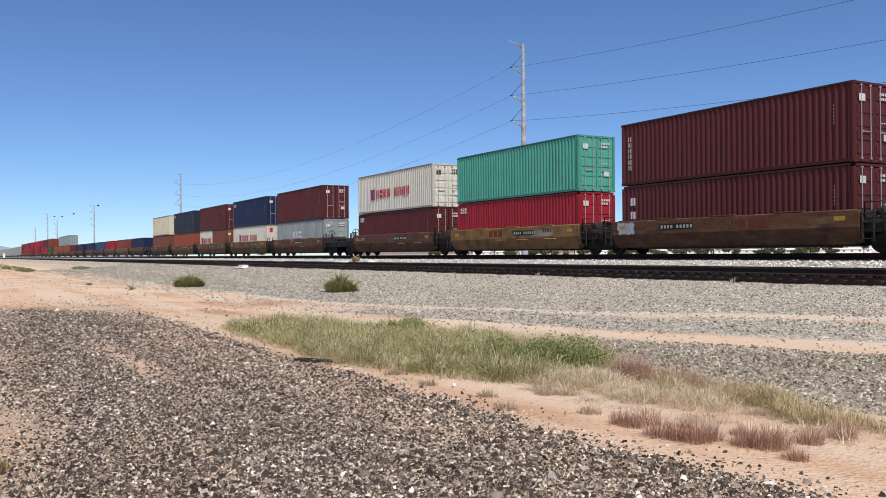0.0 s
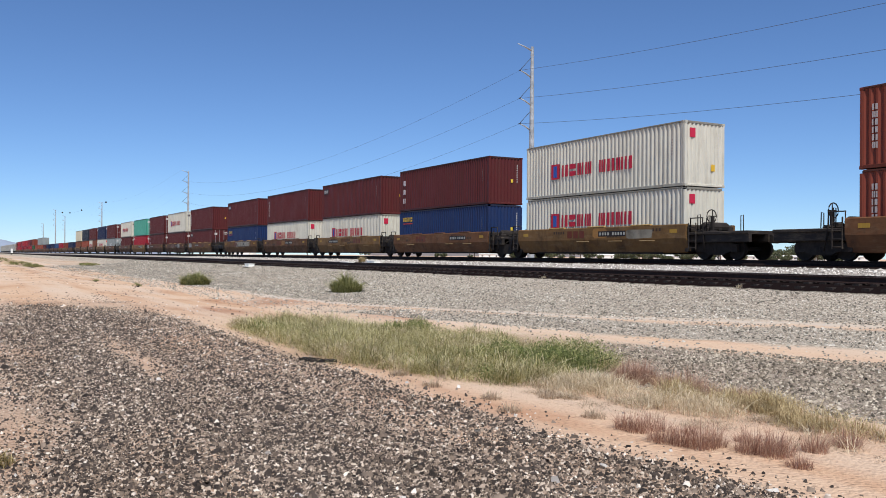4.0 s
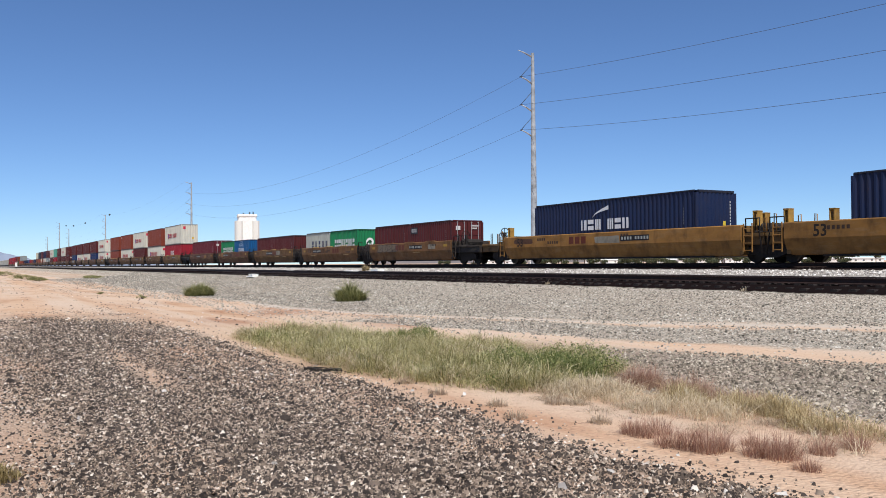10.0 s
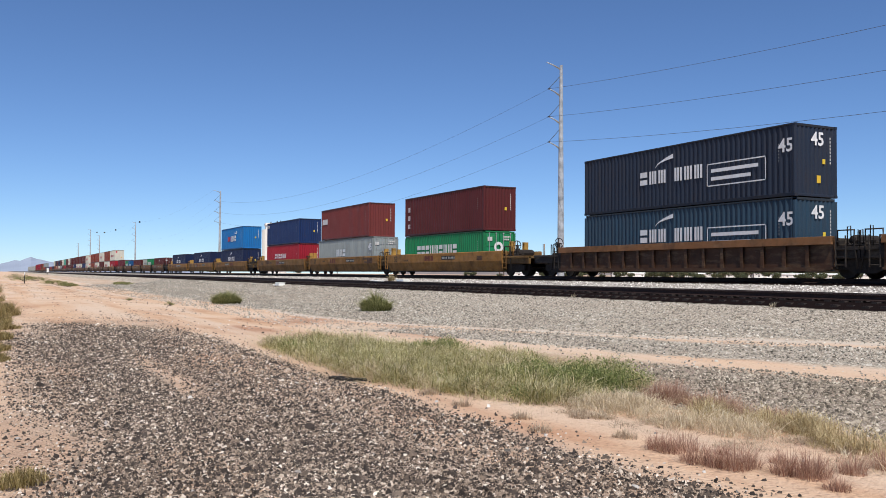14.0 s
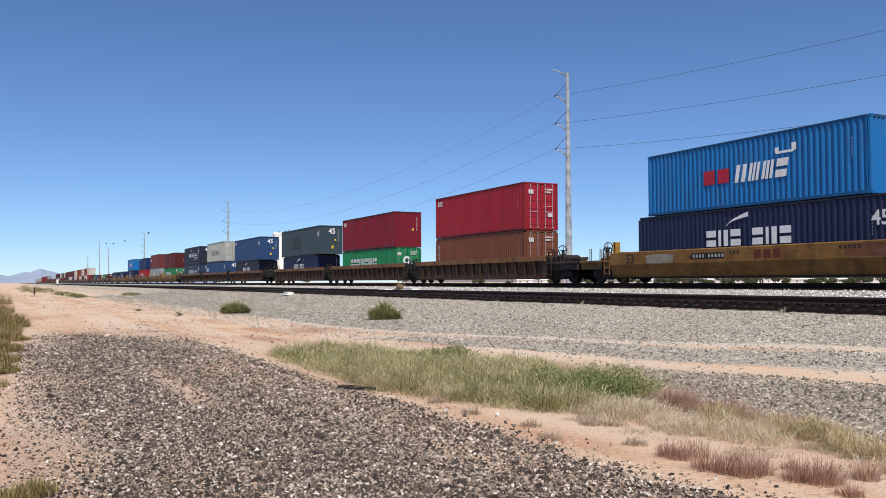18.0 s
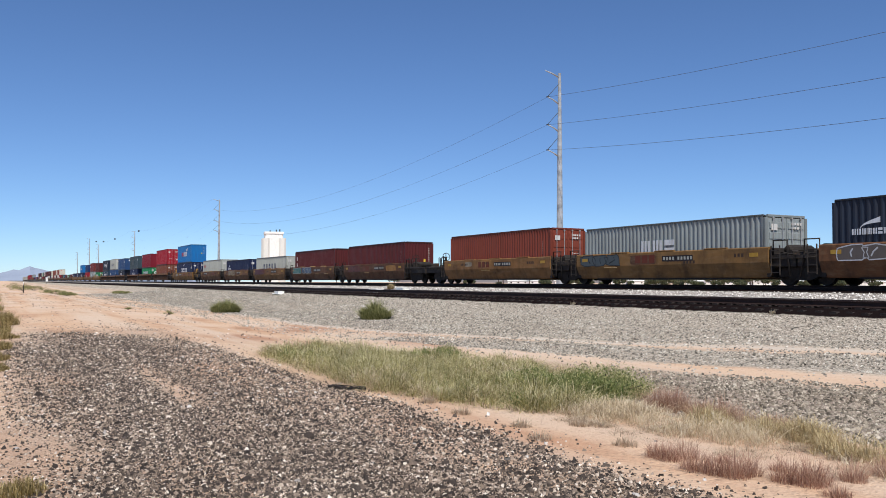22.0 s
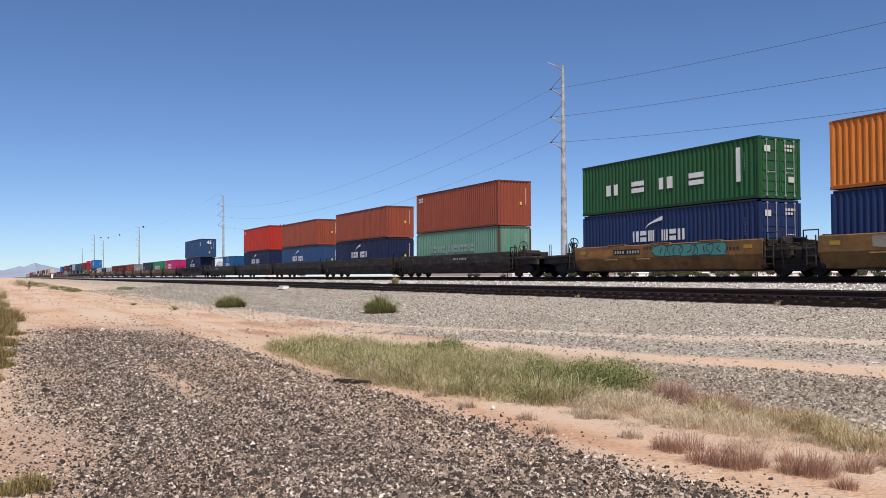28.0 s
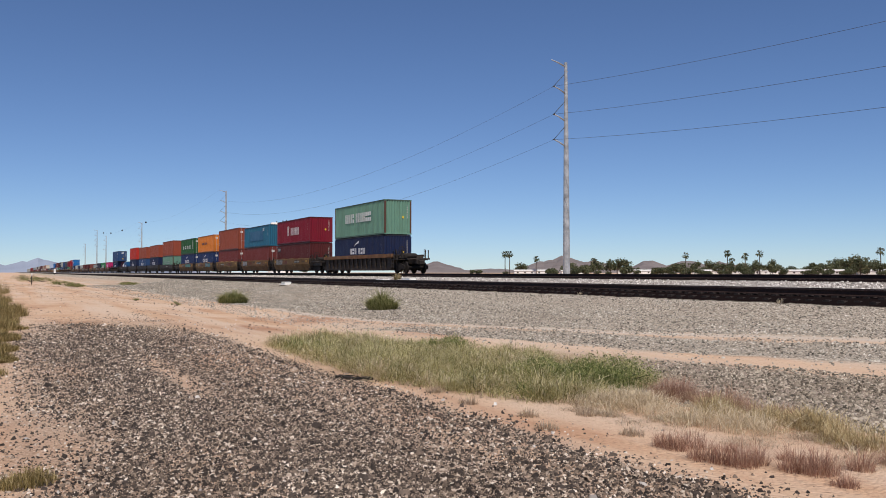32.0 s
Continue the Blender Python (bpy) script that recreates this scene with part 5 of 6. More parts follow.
# ---- loose stones: gravel pad, ballast slope, pale ballast between the tracks ----
def scatter_stones(name, places, sizes, mat, label, seed, flat=0.65):
    rg = np.random.RandomState(seed)
    k = len(places)
    # half-buried chips: four sides that rise to a short ridge, the underside in the ground
    base = np.array([(0.8, 0.62, -0.5), (-0.8, 0.62, -0.5), (-0.8, -0.62, -0.5), (0.8, -0.62, -0.5), (0.55, 0.1, 0.95), (-0.5, -0.1, 0.95)], float)
    tri = np.array([(0, 1, 5), (0, 5, 4), (1, 2, 5), (2, 3, 4), (2, 4, 5), (3, 0, 4)])
    v = base[None] + rg.uniform(-0.4, 0.4, (k, 6, 3))
    v *= rg.uniform(0.6, 1.3, (k, 1, 3)) * np.array([1, 1, flat])
    a = rg.uniform(0, 6.283, k)
    c, s = np.cos(a)[:, None], np.sin(a)[:, None]
    x, y = v[:, :, 0] * c - v[:, :, 1] * s, v[:, :, 0] * s + v[:, :, 1] * c
    v = np.stack([x, y, v[:, :, 2]], 2) * np.asarray(sizes)[:, None, None]
    v += np.asarray(places)[:, None, :]
    f = (tri[None] + (np.arange(k) * 6)[:, None, None]).reshape(-1, 3)
    me = bpy.data.meshes.new(name)
    me.vertices.add(k * 6)
    me.vertices.foreach_set("co", v.reshape(-1).astype(np.float32))
    me.loops.add(len(f) * 3)
    me.loops.foreach_set("vertex_index", f.reshape(-1).astype(np.int32))
    me.polygons.add(len(f))
    me.polygons.foreach_set("loop_start", (np.arange(len(f)) * 3).astype(np.int32))
    me.materials.append(mat)
    me.update(calc_edges=True)
    ob = link(name, me)
    return tagged(ob, label, name.replace("_", " "), kind="stuff")


M_GRAVEL = island("gravel_stones", [(0.0, (0.026, 0.021, 0.019)), (0.42, (0.075, 0.059, 0.05)), (0.65, (0.178, 0.137, 0.108)), (0.84, (0.345, 0.272, 0.213)), (0.94, (0.58, 0.485, 0.4)), (1.0, (0.86, 0.78, 0.69))], blotch=0.55)
M_BALLAST = island("ballast_stones", [(0.0, (0.07, 0.062, 0.052)), (0.4, (0.24, 0.215, 0.18)), (0.8, (0.42, 0.385, 0.33)), (1.0, (0.72, 0.67, 0.59))], blotch=0.5)
M_TOE = island("toe_gravel_stones", [(0.0, (0.07, 0.06, 0.048)), (0.4, (0.2, 0.17, 0.135)), (0.8, (0.37, 0.32, 0.255)), (1.0, (0.6, 0.53, 0.44))], blotch=0.5)
M_PALE = island("pale_ballast_stones", [(0.0, (0.13, 0.115, 0.105)), (0.4, (0.4, 0.37, 0.345)), (0.8, (0.6, 0.565, 0.53)), (1.0, (0.84, 0.8, 0.76))])


def pad_edge(y):
    return 4.75 + 0.3 * noise.noise((y * 0.4, 2.2, 0)) + 0.12 * noise.noise((y * 1.7, 9.2, 0))


def strew():
    rng = random.Random(11)
    P, Z = [], []
    while len(P) < 195000:
        y = 2.6 + 33.0 * rng.random() ** 2.0 if len(P) > 20000 else 3.2 - 12.0 * rng.random()
        x = rng.uniform(-1.8, 5.6)
        if y > 2.6 and abs(x - 1.2) > y * 1.15 + 1.5:
            continue
        e = pad_edge(y)
        keep = 1.0 if x < e else math.exp(-(x - e) * 5.0) * 0.5
        keep *= min(1.0, max(0.12, (x + 0.2) / 1.5 + 0.55 * noise.noise((x * 0.8, y * 0.35, 3.0))))
        keep *= max(0.2, min(1, 1.15 - 1.3 * math.exp(-((x - 2.4 - 0.3 * noise.noise((y * 0.3, 0, 7))) / 0.33) ** 2) * (0.8 + 0.7 * noise.noise((y * 0.22, 5.0, 1.0))) * max(0.0, min(1.0, (y - 7) / 4)) * max(0.15, min(1.0, (20 - y) / 5))))
        keep *= min(1.0, max(0.04, (31.5 - y + 7 * noise.noise((x * 0.45, y * 0.2, 12.0))) / 8))
        keep *= 1.0 - 0.6 * max(0.0, min(1.0, (y - 7) / 11)) * (0.8 + 0.9 * noise.noise((x * 0.5, y * 0.12, 21.0)))
        keep *= 1.0 - 0.5 * max(0.0, min(1.0, (x - 2.5 + 0.8 * noise.noise((x * 0.9, y * 0.5, 31.0))) / 1.4))
        if rng.random() > keep:
            continue
        r = math.exp(rng.gauss(math.log(0.0106), 0.38)) * (1 + 0.014 * y)
        P.append((x, y, land(x, y) + r * 0.25))
        Z.append(min(r, 0.07))
    scatter_stones("gravel", P, Z, M_GRAVEL, "loose dark and pale gravel of the old roadway", 1, 0.68)
    P, Z = [], []
    while len(P) < 2200:
        y, x = 20 + 110 * rng.random() ** 1.6, rng.uniform(-3, 14)
        if noise.noise((x * 0.5, y * 0.12, 6)) < rng.uniform(-0.4, 0.4):
            continue
        r = rng.uniform(0.012, 0.03) * (1 + 0.008 * y)
        P.append((x, y, land(x, y) + r * 0.2))
        Z.append(r)
    scatter_stones("road_stones", P, Z, M_GRAVEL, "small stones strewn over the sandy road", 7)
    P, Z = [], []
    for _ in range(300):
        y, x = 2.6 + 30 * rng.random() ** 1.5, rng.uniform(-2.5, 9)
        if x > 5.5 and rng.random() < 0.5:
            continue
        r = rng.uniform(0.016, 0.036)
        P.append((x, y, land(x, y) + r * 0.3))
        Z.append(r)
    scatter_stones("stray_stones", P, Z, M_PALE, "pale stray stones lying on the gravel and sand", 2)
    P, Z = [], []
    while len(P) < 72000:
        y = 1.0 + 130 * rng.random() ** 2.1
        x = rng.uniform(8.8, 20.95)
        xs = x + 0.28 * (min(y, 35) - 11) + 0.8 * noise.noise((x * 0.3, y * 0.3, 5))
        dens = 1.0 if xs > 18.4 else 0.25 if xs > 17.6 else (1.0 if y < 27 else 0.25) if xs > 14.9 else 0.1 if xs > 13.5 else 0.04
        if rng.random() > dens:
            continue
        r = rng.uniform(0.012, 0.032) * (1 + 0.009 * y)
        P.append((x, y, land(x, y) + r * 0.3))
        Z.append(r)
    scatter_stones("ballast", P, Z, M_BALLAST, "grey crushed-stone ballast on the bank below the track", 3)
    P, Z = [], []
    while len(P) < 16000:
        y, x = 1.0 + 14 * rng.random(), rng.uniform(8.0, 14.5)
        xs = x + 0.28 * (y - 11) + 0.8 * noise.noise((x * 0.3, y * 0.3, 5))
        if not 7.7 < xs < 13.55 or (x < 10.2 and y > 10.6) or rng.random() > (15.5 - y) / 4:
            continue
        r = rng.uniform(0.013, 0.034)
        P.append((x, y, land(x, y) + r * 0.3))
        Z.append(r)
    scatter_stones("toe_gravel", P, Z, M_TOE, "dark brown gravel washed down beside the ditch", 8)
    P, Z = [], []
    while len(P) < 19000:
        y = 6.0 + 110 * rng.random() ** 1.7
        x = rng.choice((rng.uniform(25.45, 26.85), rng.uniform(25.45, 26.85), rng.uniform(30.1, 32.0), rng.uniform(30.1, 32.0)))
        r = rng.uniform(0.022, 0.048)
        P.append((x, y, profile(x) + r * 0.4))
        Z.append(r)
    scatter_stones("track_ballast", P, Z, M_PALE, "pale clean ballast between and beside the tracks", 4)


strew()


# ---- grass and weeds ----
def inside(poly, x, y):
    c = False
    for (x0, y0), (x1, y1) in zip(poly, poly[1:] + poly[:1]):
        if (y0 > y) != (y1 > y) and x < (x1 - x0) * (y - y0) / (y1 - y0) + x0:
            c = not c
    return c


def blades(name, roots, heights, mat, label, seed, width=0.008, droop=0.5, category="grass", kind="stuff", spread=0.35, parent=None, away=False, ways=None):
    """Bent tapering blades, one per root; each a strip of two quads and a tip."""
    rg = np.random.RandomState(seed)
    k = len(roots)
    R, Hh = np.asarray(roots, float), np.asarray(heights, float)
    a = rg.uniform(0, 6.283, k)
    if away:
        a = np.arctan2(R[:, 1], R[:, 0]) + rg.normal(0, 0.7, k)
    if ways is not None:
        a = np.asarray(ways)
    lean = np.abs(rg.normal(0, spread, k))
    d = np.stack([np.cos(a), np.sin(a), np.zeros(k)], 1)
    w = np.stack([-np.sin(a), np.cos(a), np.zeros(k)], 1) * (width * rg.uniform(0.6, 1.4, k))[:, None]
    up = np.array([0, 0, 1.0])
    p0 = R
    p1 = R + up * (Hh * 0.5)[:, None] + d * (Hh * lean * 0.4)[:, None]
    p2 = R + up * (Hh * 0.85)[:, None] + d * (Hh * lean * (0.75 + droop * 0.3))[:, None]
    p3 = R + up * (Hh * (1 - 0.25 * droop * lean))[:, None] + d * (Hh * lean * (1.0 + droop))[:, None]
    v = np.stack([p0 - w, p0 + w, p1 - w * 0.8, p1 + w * 0.8, p2 - w * 0.5, p2 + w * 0.5, p3], 1)
    o = (np.arange(k) * 7)[:, None]
    q = np.concatenate([o + np.array([[0, 1, 3, 2]]), o + np.array([[2, 3, 5, 4]])], 0)
    t = o + np.array([[4, 5, 6]])
    me = bpy.data.meshes.new(name)
    me.vertices.add(k * 7)
    me.vertices.foreach_set("co", v.reshape(-1).astype(np.float32))
    idx = np.concatenate([q.reshape(-1), t.reshape(-1)])
    me.loops.add(len(idx))
    me.loops.foreach_set("vertex_index", idx.astype(np.int32))
    me.polygons.add(len(q) + len(t))
    me.polygons.foreach_set("loop_start", np.concatenate([np.arange(len(q)) * 4, len(q) * 4 + np.arange(len(t)) * 3]).astype(np.int32))
    me.materials.append(mat)
    me.update(calc_edges=True)
    ob = link(name, me, parent)
    if parent is None:
        tagged(ob, label, category, kind=kind)
    return ob


M_GREEN = island("half_dry_grass", [(0.0, (0.15, 0.15, 0.05)), (0.3, (0.36, 0.335, 0.13)), (0.6, (0.61, 0.55, 0.275)), (1.0, (0.9, 0.83, 0.55))], 0.7, 0.45, 0.85, (1.0, 1.0, 1.9))
M_LUSH = island("lush_grass", [(0.0, (0.1, 0.145, 0.042)), (0.6, (0.22, 0.265, 0.085)), (1.0, (0.42, 0.42, 0.18))], 0.65, 0.35, 0.6, (1.0, 1.0, 3.0))
M_STRAW = island("straw", [(0.0, (0.48, 0.37, 0.24)), (0.5, (0.7, 0.58, 0.4)), (1.0, (0.88, 0.79, 0.6))], 0.8, 0.35, 0.4, (1.0, 1.0, 3.0))
M_MAT = island("matted_dead_grass", [(0.0, (0.32, 0.24, 0.165)), (0.5, (0.52, 0.41, 0.3)), (1.0, (0.72, 0.6, 0.45))], 0.85, 0.25, 0.5, (1.0, 1.0, 2.5))
M_REDWEED = island("reddish_weed", [(0.0, (0.24, 0.12, 0.082)), (0.5, (0.45, 0.265, 0.19)), (1.0, (0.66, 0.49, 0.36))], 0.85, 0.25)
M_GOLD = island("golden_scrub", [(0.0, (0.34, 0.25, 0.12)), (0.5, (0.57, 0.455, 0.25)), (1.0, (0.78, 0.66, 0.42))], 0.8, 0.3, 0.55, (1.0, 1.0, 2.5))
M_SCRUB = island("olive_gold_scrub", [(0.0, (0.13, 0.1, 0.035)), (0.5, (0.33, 0.255, 0.1)), (1.0, (0.6, 0.48, 0.25))], 0.8, 0.3, 0.7, (1.0, 1.0, 2.5))
M_BUSH = island("olive_bush", [(0.0, (0.11, 0.12, 0.045)), (0.5, (0.26, 0.265, 0.1)), (1.0, (0.5, 0.47, 0.23))], 0.75, 0.45)

GRASS = [(5.6, 20.6), (5.35, 17.6), (5.3, 14.5), (5.3, 12.0), (5.6, 10.7), (6.2, 9.75), (7.2, 9.8), (8.3, 10.3), (9.5, 11.3), (10.0, 13.0), (10.0, 15.4), (9.4, 17.9), (8.5, 20.0), (7.0, 21.6)]
DRY = [(6.2, 9.5), (6.2, 7.8), (6.2, 6.8), (6.6, 6.0), (6.5, 5.3), (6.9, 4.6), (7.9, 4.6), (8.1, 5.6), (8.1, 7.2), (8.2, 8.6), (8.5, 9.8), (8.2, 10.4), (7.3, 10.1), (6.6, 9.8)]


def mounds(poly, n, seed, size, hmin, hmax, weight):
    """Roots of tussocks inside the outline: domes of blades that lean outwards; weight(x, y) thins them."""
    rng = random.Random(seed)
    xs, ys = [p[0] for p in poly], [p[1] for p in poly]
    out, hs, ways = [], [], []
    while len(out) < n:
        cx, cy = rng.uniform(min(xs), max(xs)), rng.uniform(min(ys), max(ys))
        k = weight(cx, cy)
        if not inside(poly, cx, cy) or rng.random() > k:
            continue
        rad = size * rng.uniform(0.5, 1.4)
        hh = rng.uniform(hmin, hmax) * (0.65 + 0.35 * k)
        for _ in range(int(14 + 60 * rad / 0.2 * rng.uniform(0.6, 1.3))):
            a, f = rng.uniform(0, 6.283), rng.random() ** 0.6
            x, y = cx + rad * f * math.cos(a), cy + rad * f * math.sin(a)
            up = hh * (1.0 - 0.75 * f * f)
            low = rng.uniform(0.0, 0.88)
            out.append((x, y, land(x, y) - 0.01 + up * low * low))
            hs.append(up * (1.02 - low * low) * rng.uniform(0.4, 1.0))
            ways.append(a + rng.gauss(0, 0.8) if rng.random() < 0.5 else rng.uniform(0, 6.283))
    return out, hs, ways


def sward(name, poly, n, seed, size, hmin, hmax, weight, mat, label, width=0.0045, spread=1.25):
    r, hh, ways = mounds(poly, n, seed, size, hmin, hmax, weight)
    return blades(name, r, hh, mat, label, seed + 1, width, 0.9, spread=spread, ways=ways)


def lush(x, y):
    return max(math.exp(-((x - 8.3) ** 2 + (y - 11.3) ** 2) / 0.75), 0.75 * math.exp(-((x - 9.3) ** 2 + (y - 18.3) ** 2) / 0.6), 0.3 * math.exp(-((x - 5.9) ** 2 + (y - 18.5) ** 2) / 0.5), 0.03)


def puff(x, y):
    spots = ((7.3, 9.15, 0.22, 1.0), (7.1, 8.6, 0.1, 0.8), (7.05, 7.7, 0.1, 0.7), (7.3, 7.05, 0.1, 0.7), (7.6, 8.0, 0.08, 0.6), (6.7, 8.9, 0.05, 0.35))
    return max(0.015, *(k * math.exp(-((x - cx) ** 2 + (y - cy) ** 2) / w) for cx, cy, w, k in spots))


sward("grass", GRASS, 72000, 21, 0.3, 0.16, 0.56, lambda x, y: max(0.12, min(1, 0.5 + 0.9 * noise.noise((x * 1.3, y * 1.0, 0)) - 0.8 * lush(x, y))), M_GREEN, "patch of half-dry pale green grass in the ditch", 0.0042, 1.6)
sward("straw_grass", GRASS, 22000, 25, 0.24, 0.2, 0.46, lambda x, y: max(0.03, 0.25 + 0.9 * noise.noise((x * 0.8, y * 0.6, 8)) - 0.6 * lush(x, y)), M_STRAW, "pale dead stalks standing in the grass patch", 0.0034, 1.4)
sward("green_grass", GRASS, 13000, 23, 0.2, 0.28, 0.52, lush, M_LUSH, "lush dark green tufts within the drier patch", 0.005, 0.8)
sward("dead_grass", DRY, 17000, 27, 0.16, 0.04, 0.11, lambda x, y: max(0.03, min(1, 0.35 + 1.5 * noise.noise((x * 1.3, y * 1.1, 2)))), M_MAT, "matted grey-brown dead grass beside the green patch", 0.003, 1.9)
sward("dry_grass", DRY, 8500, 33, 0.13, 0.2, 0.36, puff, M_STRAW, "fluffy pale straw-coloured grass tufts", 0.0026, 1.2)
sward("golden_grass", [(7.35, 8.0), (7.25, 6.4), (7.5, 5.2), (8.2, 5.0), (8.25, 7.0), (8.2, 8.3)], 9000, 29, 0.15, 0.16, 0.36, lambda x, y: max(0.02, min(1, 0.25 + 1.6 * noise.noise((x * 1.8, y * 1.8, 5)))), M_GOLD, "yellowing standing grass along the ditch", 0.003, 0.9)


def weed(x, y, w, hh, mat, name, label, category, n, seed, width=0.006, spread=0.55, tufted=False):
    rng = random.Random(seed)
    t = thing(name, pose(x, y, land(x, y)), label, category)
    pts, hs = [], []
    for _ in range(n):
        a, r = rng.uniform(0, 6.28), w * math.sqrt(rng.random()) * 0.8
        px, py = r * math.cos(a), r * math.sin(a)
        up = hh * rng.uniform(0.4, 1.08) * (1.05 - 0.8 * (r / w) ** 1.5)
        if tufted:
            up *= 0.75 + 0.8 * noise.noise((px * 2.2 / max(w, 0.5), py * 2.2, seed * 1.3))
        low = rng.uniform(0.0, 0.5) ** 2 if tufted else 0.0
        pts.append((px, py, land(x + px, y + py) - land(x, y) - 0.01 + up * low))
        hs.append(max(0.02, up * (1 - low)))
    blades("foliage", pts, hs, mat, "", seed, width, 0.6, parent=t, spread=spread, away=not tufted)
    k = min(0.004, 0.012 * hh)
    stems = [tube_vf([(0, 0, -0.02), (rng.uniform(-0.3, 0.3) * w, rng.uniform(-0.3, 0.3) * w, hh * 0.35), (rng.uniform(-0.7, 0.7) * w, rng.uniform(-0.7, 0.7) * w, hh * rng.uniform(0.4, 0.6))], [k, k * 0.6, k * 0.3], 5) for _ in range(5)]
    link("stem", mesh_of("stem", *join_vf(*stems), mat), t)["kind"] = "stuff"
    return t


def leafy(x, y, w, hh, label, n, seed, leaf=0.035, mat=M_BUSH):
    """A soft rounded bush: stems from one root and small leaves in several overlapping lobes."""
    rng = random.Random(seed)
    t = thing("bush", pose(x, y, land(x, y)), label, "bush")
    lobes = []
    for _ in range(14):
        a, r = rng.uniform(0, 6.283), rng.random() ** 0.6 * 0.78
        lobes.append((Vector((r * w * math.cos(a), r * w * math.sin(a), hh * (0.1 + 0.55 * (1 - r * r) * rng.uniform(0.5, 1.05)))), rng.uniform(0.18, 0.36)))
    stems = [tube_vf([(0, 0, -0.03), tuple(c * 0.5), tuple(c)], [0.015, 0.01, 0.004], 5) for c, _ in lobes]
    link("stem", mesh_of("stem", *join_vf(*stems), M_TIE), t)["kind"] = "stuff"
    V, F = [], []
    for _ in range(n):
        c, r = rng.choice(lobes)
        d = Vector((rng.gauss(0, 1), rng.gauss(0, 1), rng.gauss(0, 1))).normalized() * rng.uniform(0.3, 1.1) ** 0.7 * r
        p = c + Vector((d.x * w, d.y * w, d.z * hh))
        p.z = max(p.z, 0.02 + rng.random() * 0.05)
        s = leaf * rng.uniform(0.6, 1.4)
        a, e = Vector((rng.gauss(0, 1), rng.gauss(0, 1), rng.gauss(0.6, 1))).normalized(), Vector((rng.gauss(0, 1), rng.gauss(0, 1), rng.gauss(0, 1))).normalized()
        o = len(V)
        V += [tuple(p + a * s), tuple(p + e * s * 0.4), tuple(p - a * s), tuple(p - e * s * 0.4)]
        F.append((o, o + 1, o + 2, o + 3))
    link("foliage", mesh_of("foliage", V, F, mat), t)
    return t


M_HERB = island("herb_leaves", [(0.0, (0.11, 0.145, 0.045)), (0.5, (0.25, 0.275, 0.1)), (1.0, (0.52, 0.49, 0.23))], 0.65, 0.35)
leafy(8.6, 11.25, 1.0, 0.7, "leafy green weed thicket at the end of the grass", 2600, 43, 0.022, M_HERB)
leafy(7.8, 11.9, 0.8, 0.5, "leafy olive weed thicket amid the grass", 2500, 44, 0.02, M_HERB)
leafy(9.2, 18.2, 0.8, 0.5, "leafy green weed clump behind the grass", 4000, 45, 0.022, M_HERB)
weed(15.45, 37.0, 0.85, 0.92, M_BUSH, "bush", "rounded olive-green bush on the ballast bank", "bush", 4200, 41, 0.011, 0.75, True)
weed(11.9, 51.6, 1.0, 0.85, M_BUSH, "bush", "low dark green bush on the sandy bank", "bush", 3600, 42, 0.014, 0.8, True)
for i, (x, y, w, hh) in enumerate([(8.3, 9.45, 0.3, 0.44), (8.6, 9.5, 0.26, 0.4), (8.15, 8.5, 0.26, 0.36), (8.3, 8.3, 0.3, 0.4), (8.3, 7.95, 0.22, 0.3), (8.4, 7.5, 0.24, 0.26),
                                   (5.62, 6.48, 0.13, 0.22), (5.63, 6.3, 0.14, 0.24), (5.86, 6.35, 0.16, 0.25), (5.5, 5.82, 0.17, 0.26), (5.56, 5.62, 0.16, 0.27), (5.6, 5.45, 0.17, 0.28), (5.8, 5.5, 0.14, 0.24), (5.89, 5.15, 0.17, 0.3), (5.95, 5.0, 0.17, 0.3),
                                   (6.08, 5.02, 0.15, 0.27), (5.82, 4.62, 0.13, 0.14), (6.57, 5.06, 0.14, 0.24), (7.1, 5.12, 0.16, 0.26), (6.3, 5.6, 0.11, 0.13), (6.1, 6.1, 0.1, 0.11)]):
    weed(x, y, w, hh, M_REDWEED, "dry_weed", "reddish-brown dried weed on the sand", "weed", 900 if w > 0.22 else 300, 50 + i, 0.0018, 0.55)
for i, (x, y) in enumerate([(5.24, 9.7), (5.4, 8.55), (6.15, 8.45), (5.75, 7.1), (5.1, 7.7), (5.3, 10.8)]):
    weed(x, y, 0.16, 0.13, M_MAT, "grass_tuft", "small pale tuft of dry grass on the sand", "grass tuft", 200, 70 + i, 0.003)
for i, (x, y, w, hh) in enumerate([(-0.55, 36.5, 1.5, 0.75), (-0.9, 41.0, 1.7, 0.8), (-0.45, 28.0, 1.2, 0.55), (-0.5, 23.6, 0.95, 0.45), (-0.45, 20.2, 0.8, 0.36), (-0.35, 17.8, 0.65, 0.26), (-0.65, 31.5, 1.2, 0.6), (-1.6, 55.0, 2.2, 1.2), (-2.4, 75.0, 3.0, 1.6), (-1.2, 48.0, 1.4, 0.9),
                                   (0.12, 7.75, 0.32, 0.2), (-0.4, 15.5, 0.5, 0.22)]):
    weed(x, y, w, hh, M_SCRUB, "scrub", "golden dry scrub along the sandy track", "shrub", 3200 if w > 0.5 else 900, 90 + i, 0.006 if w > 0.5 else 0.003, 0.7, True)
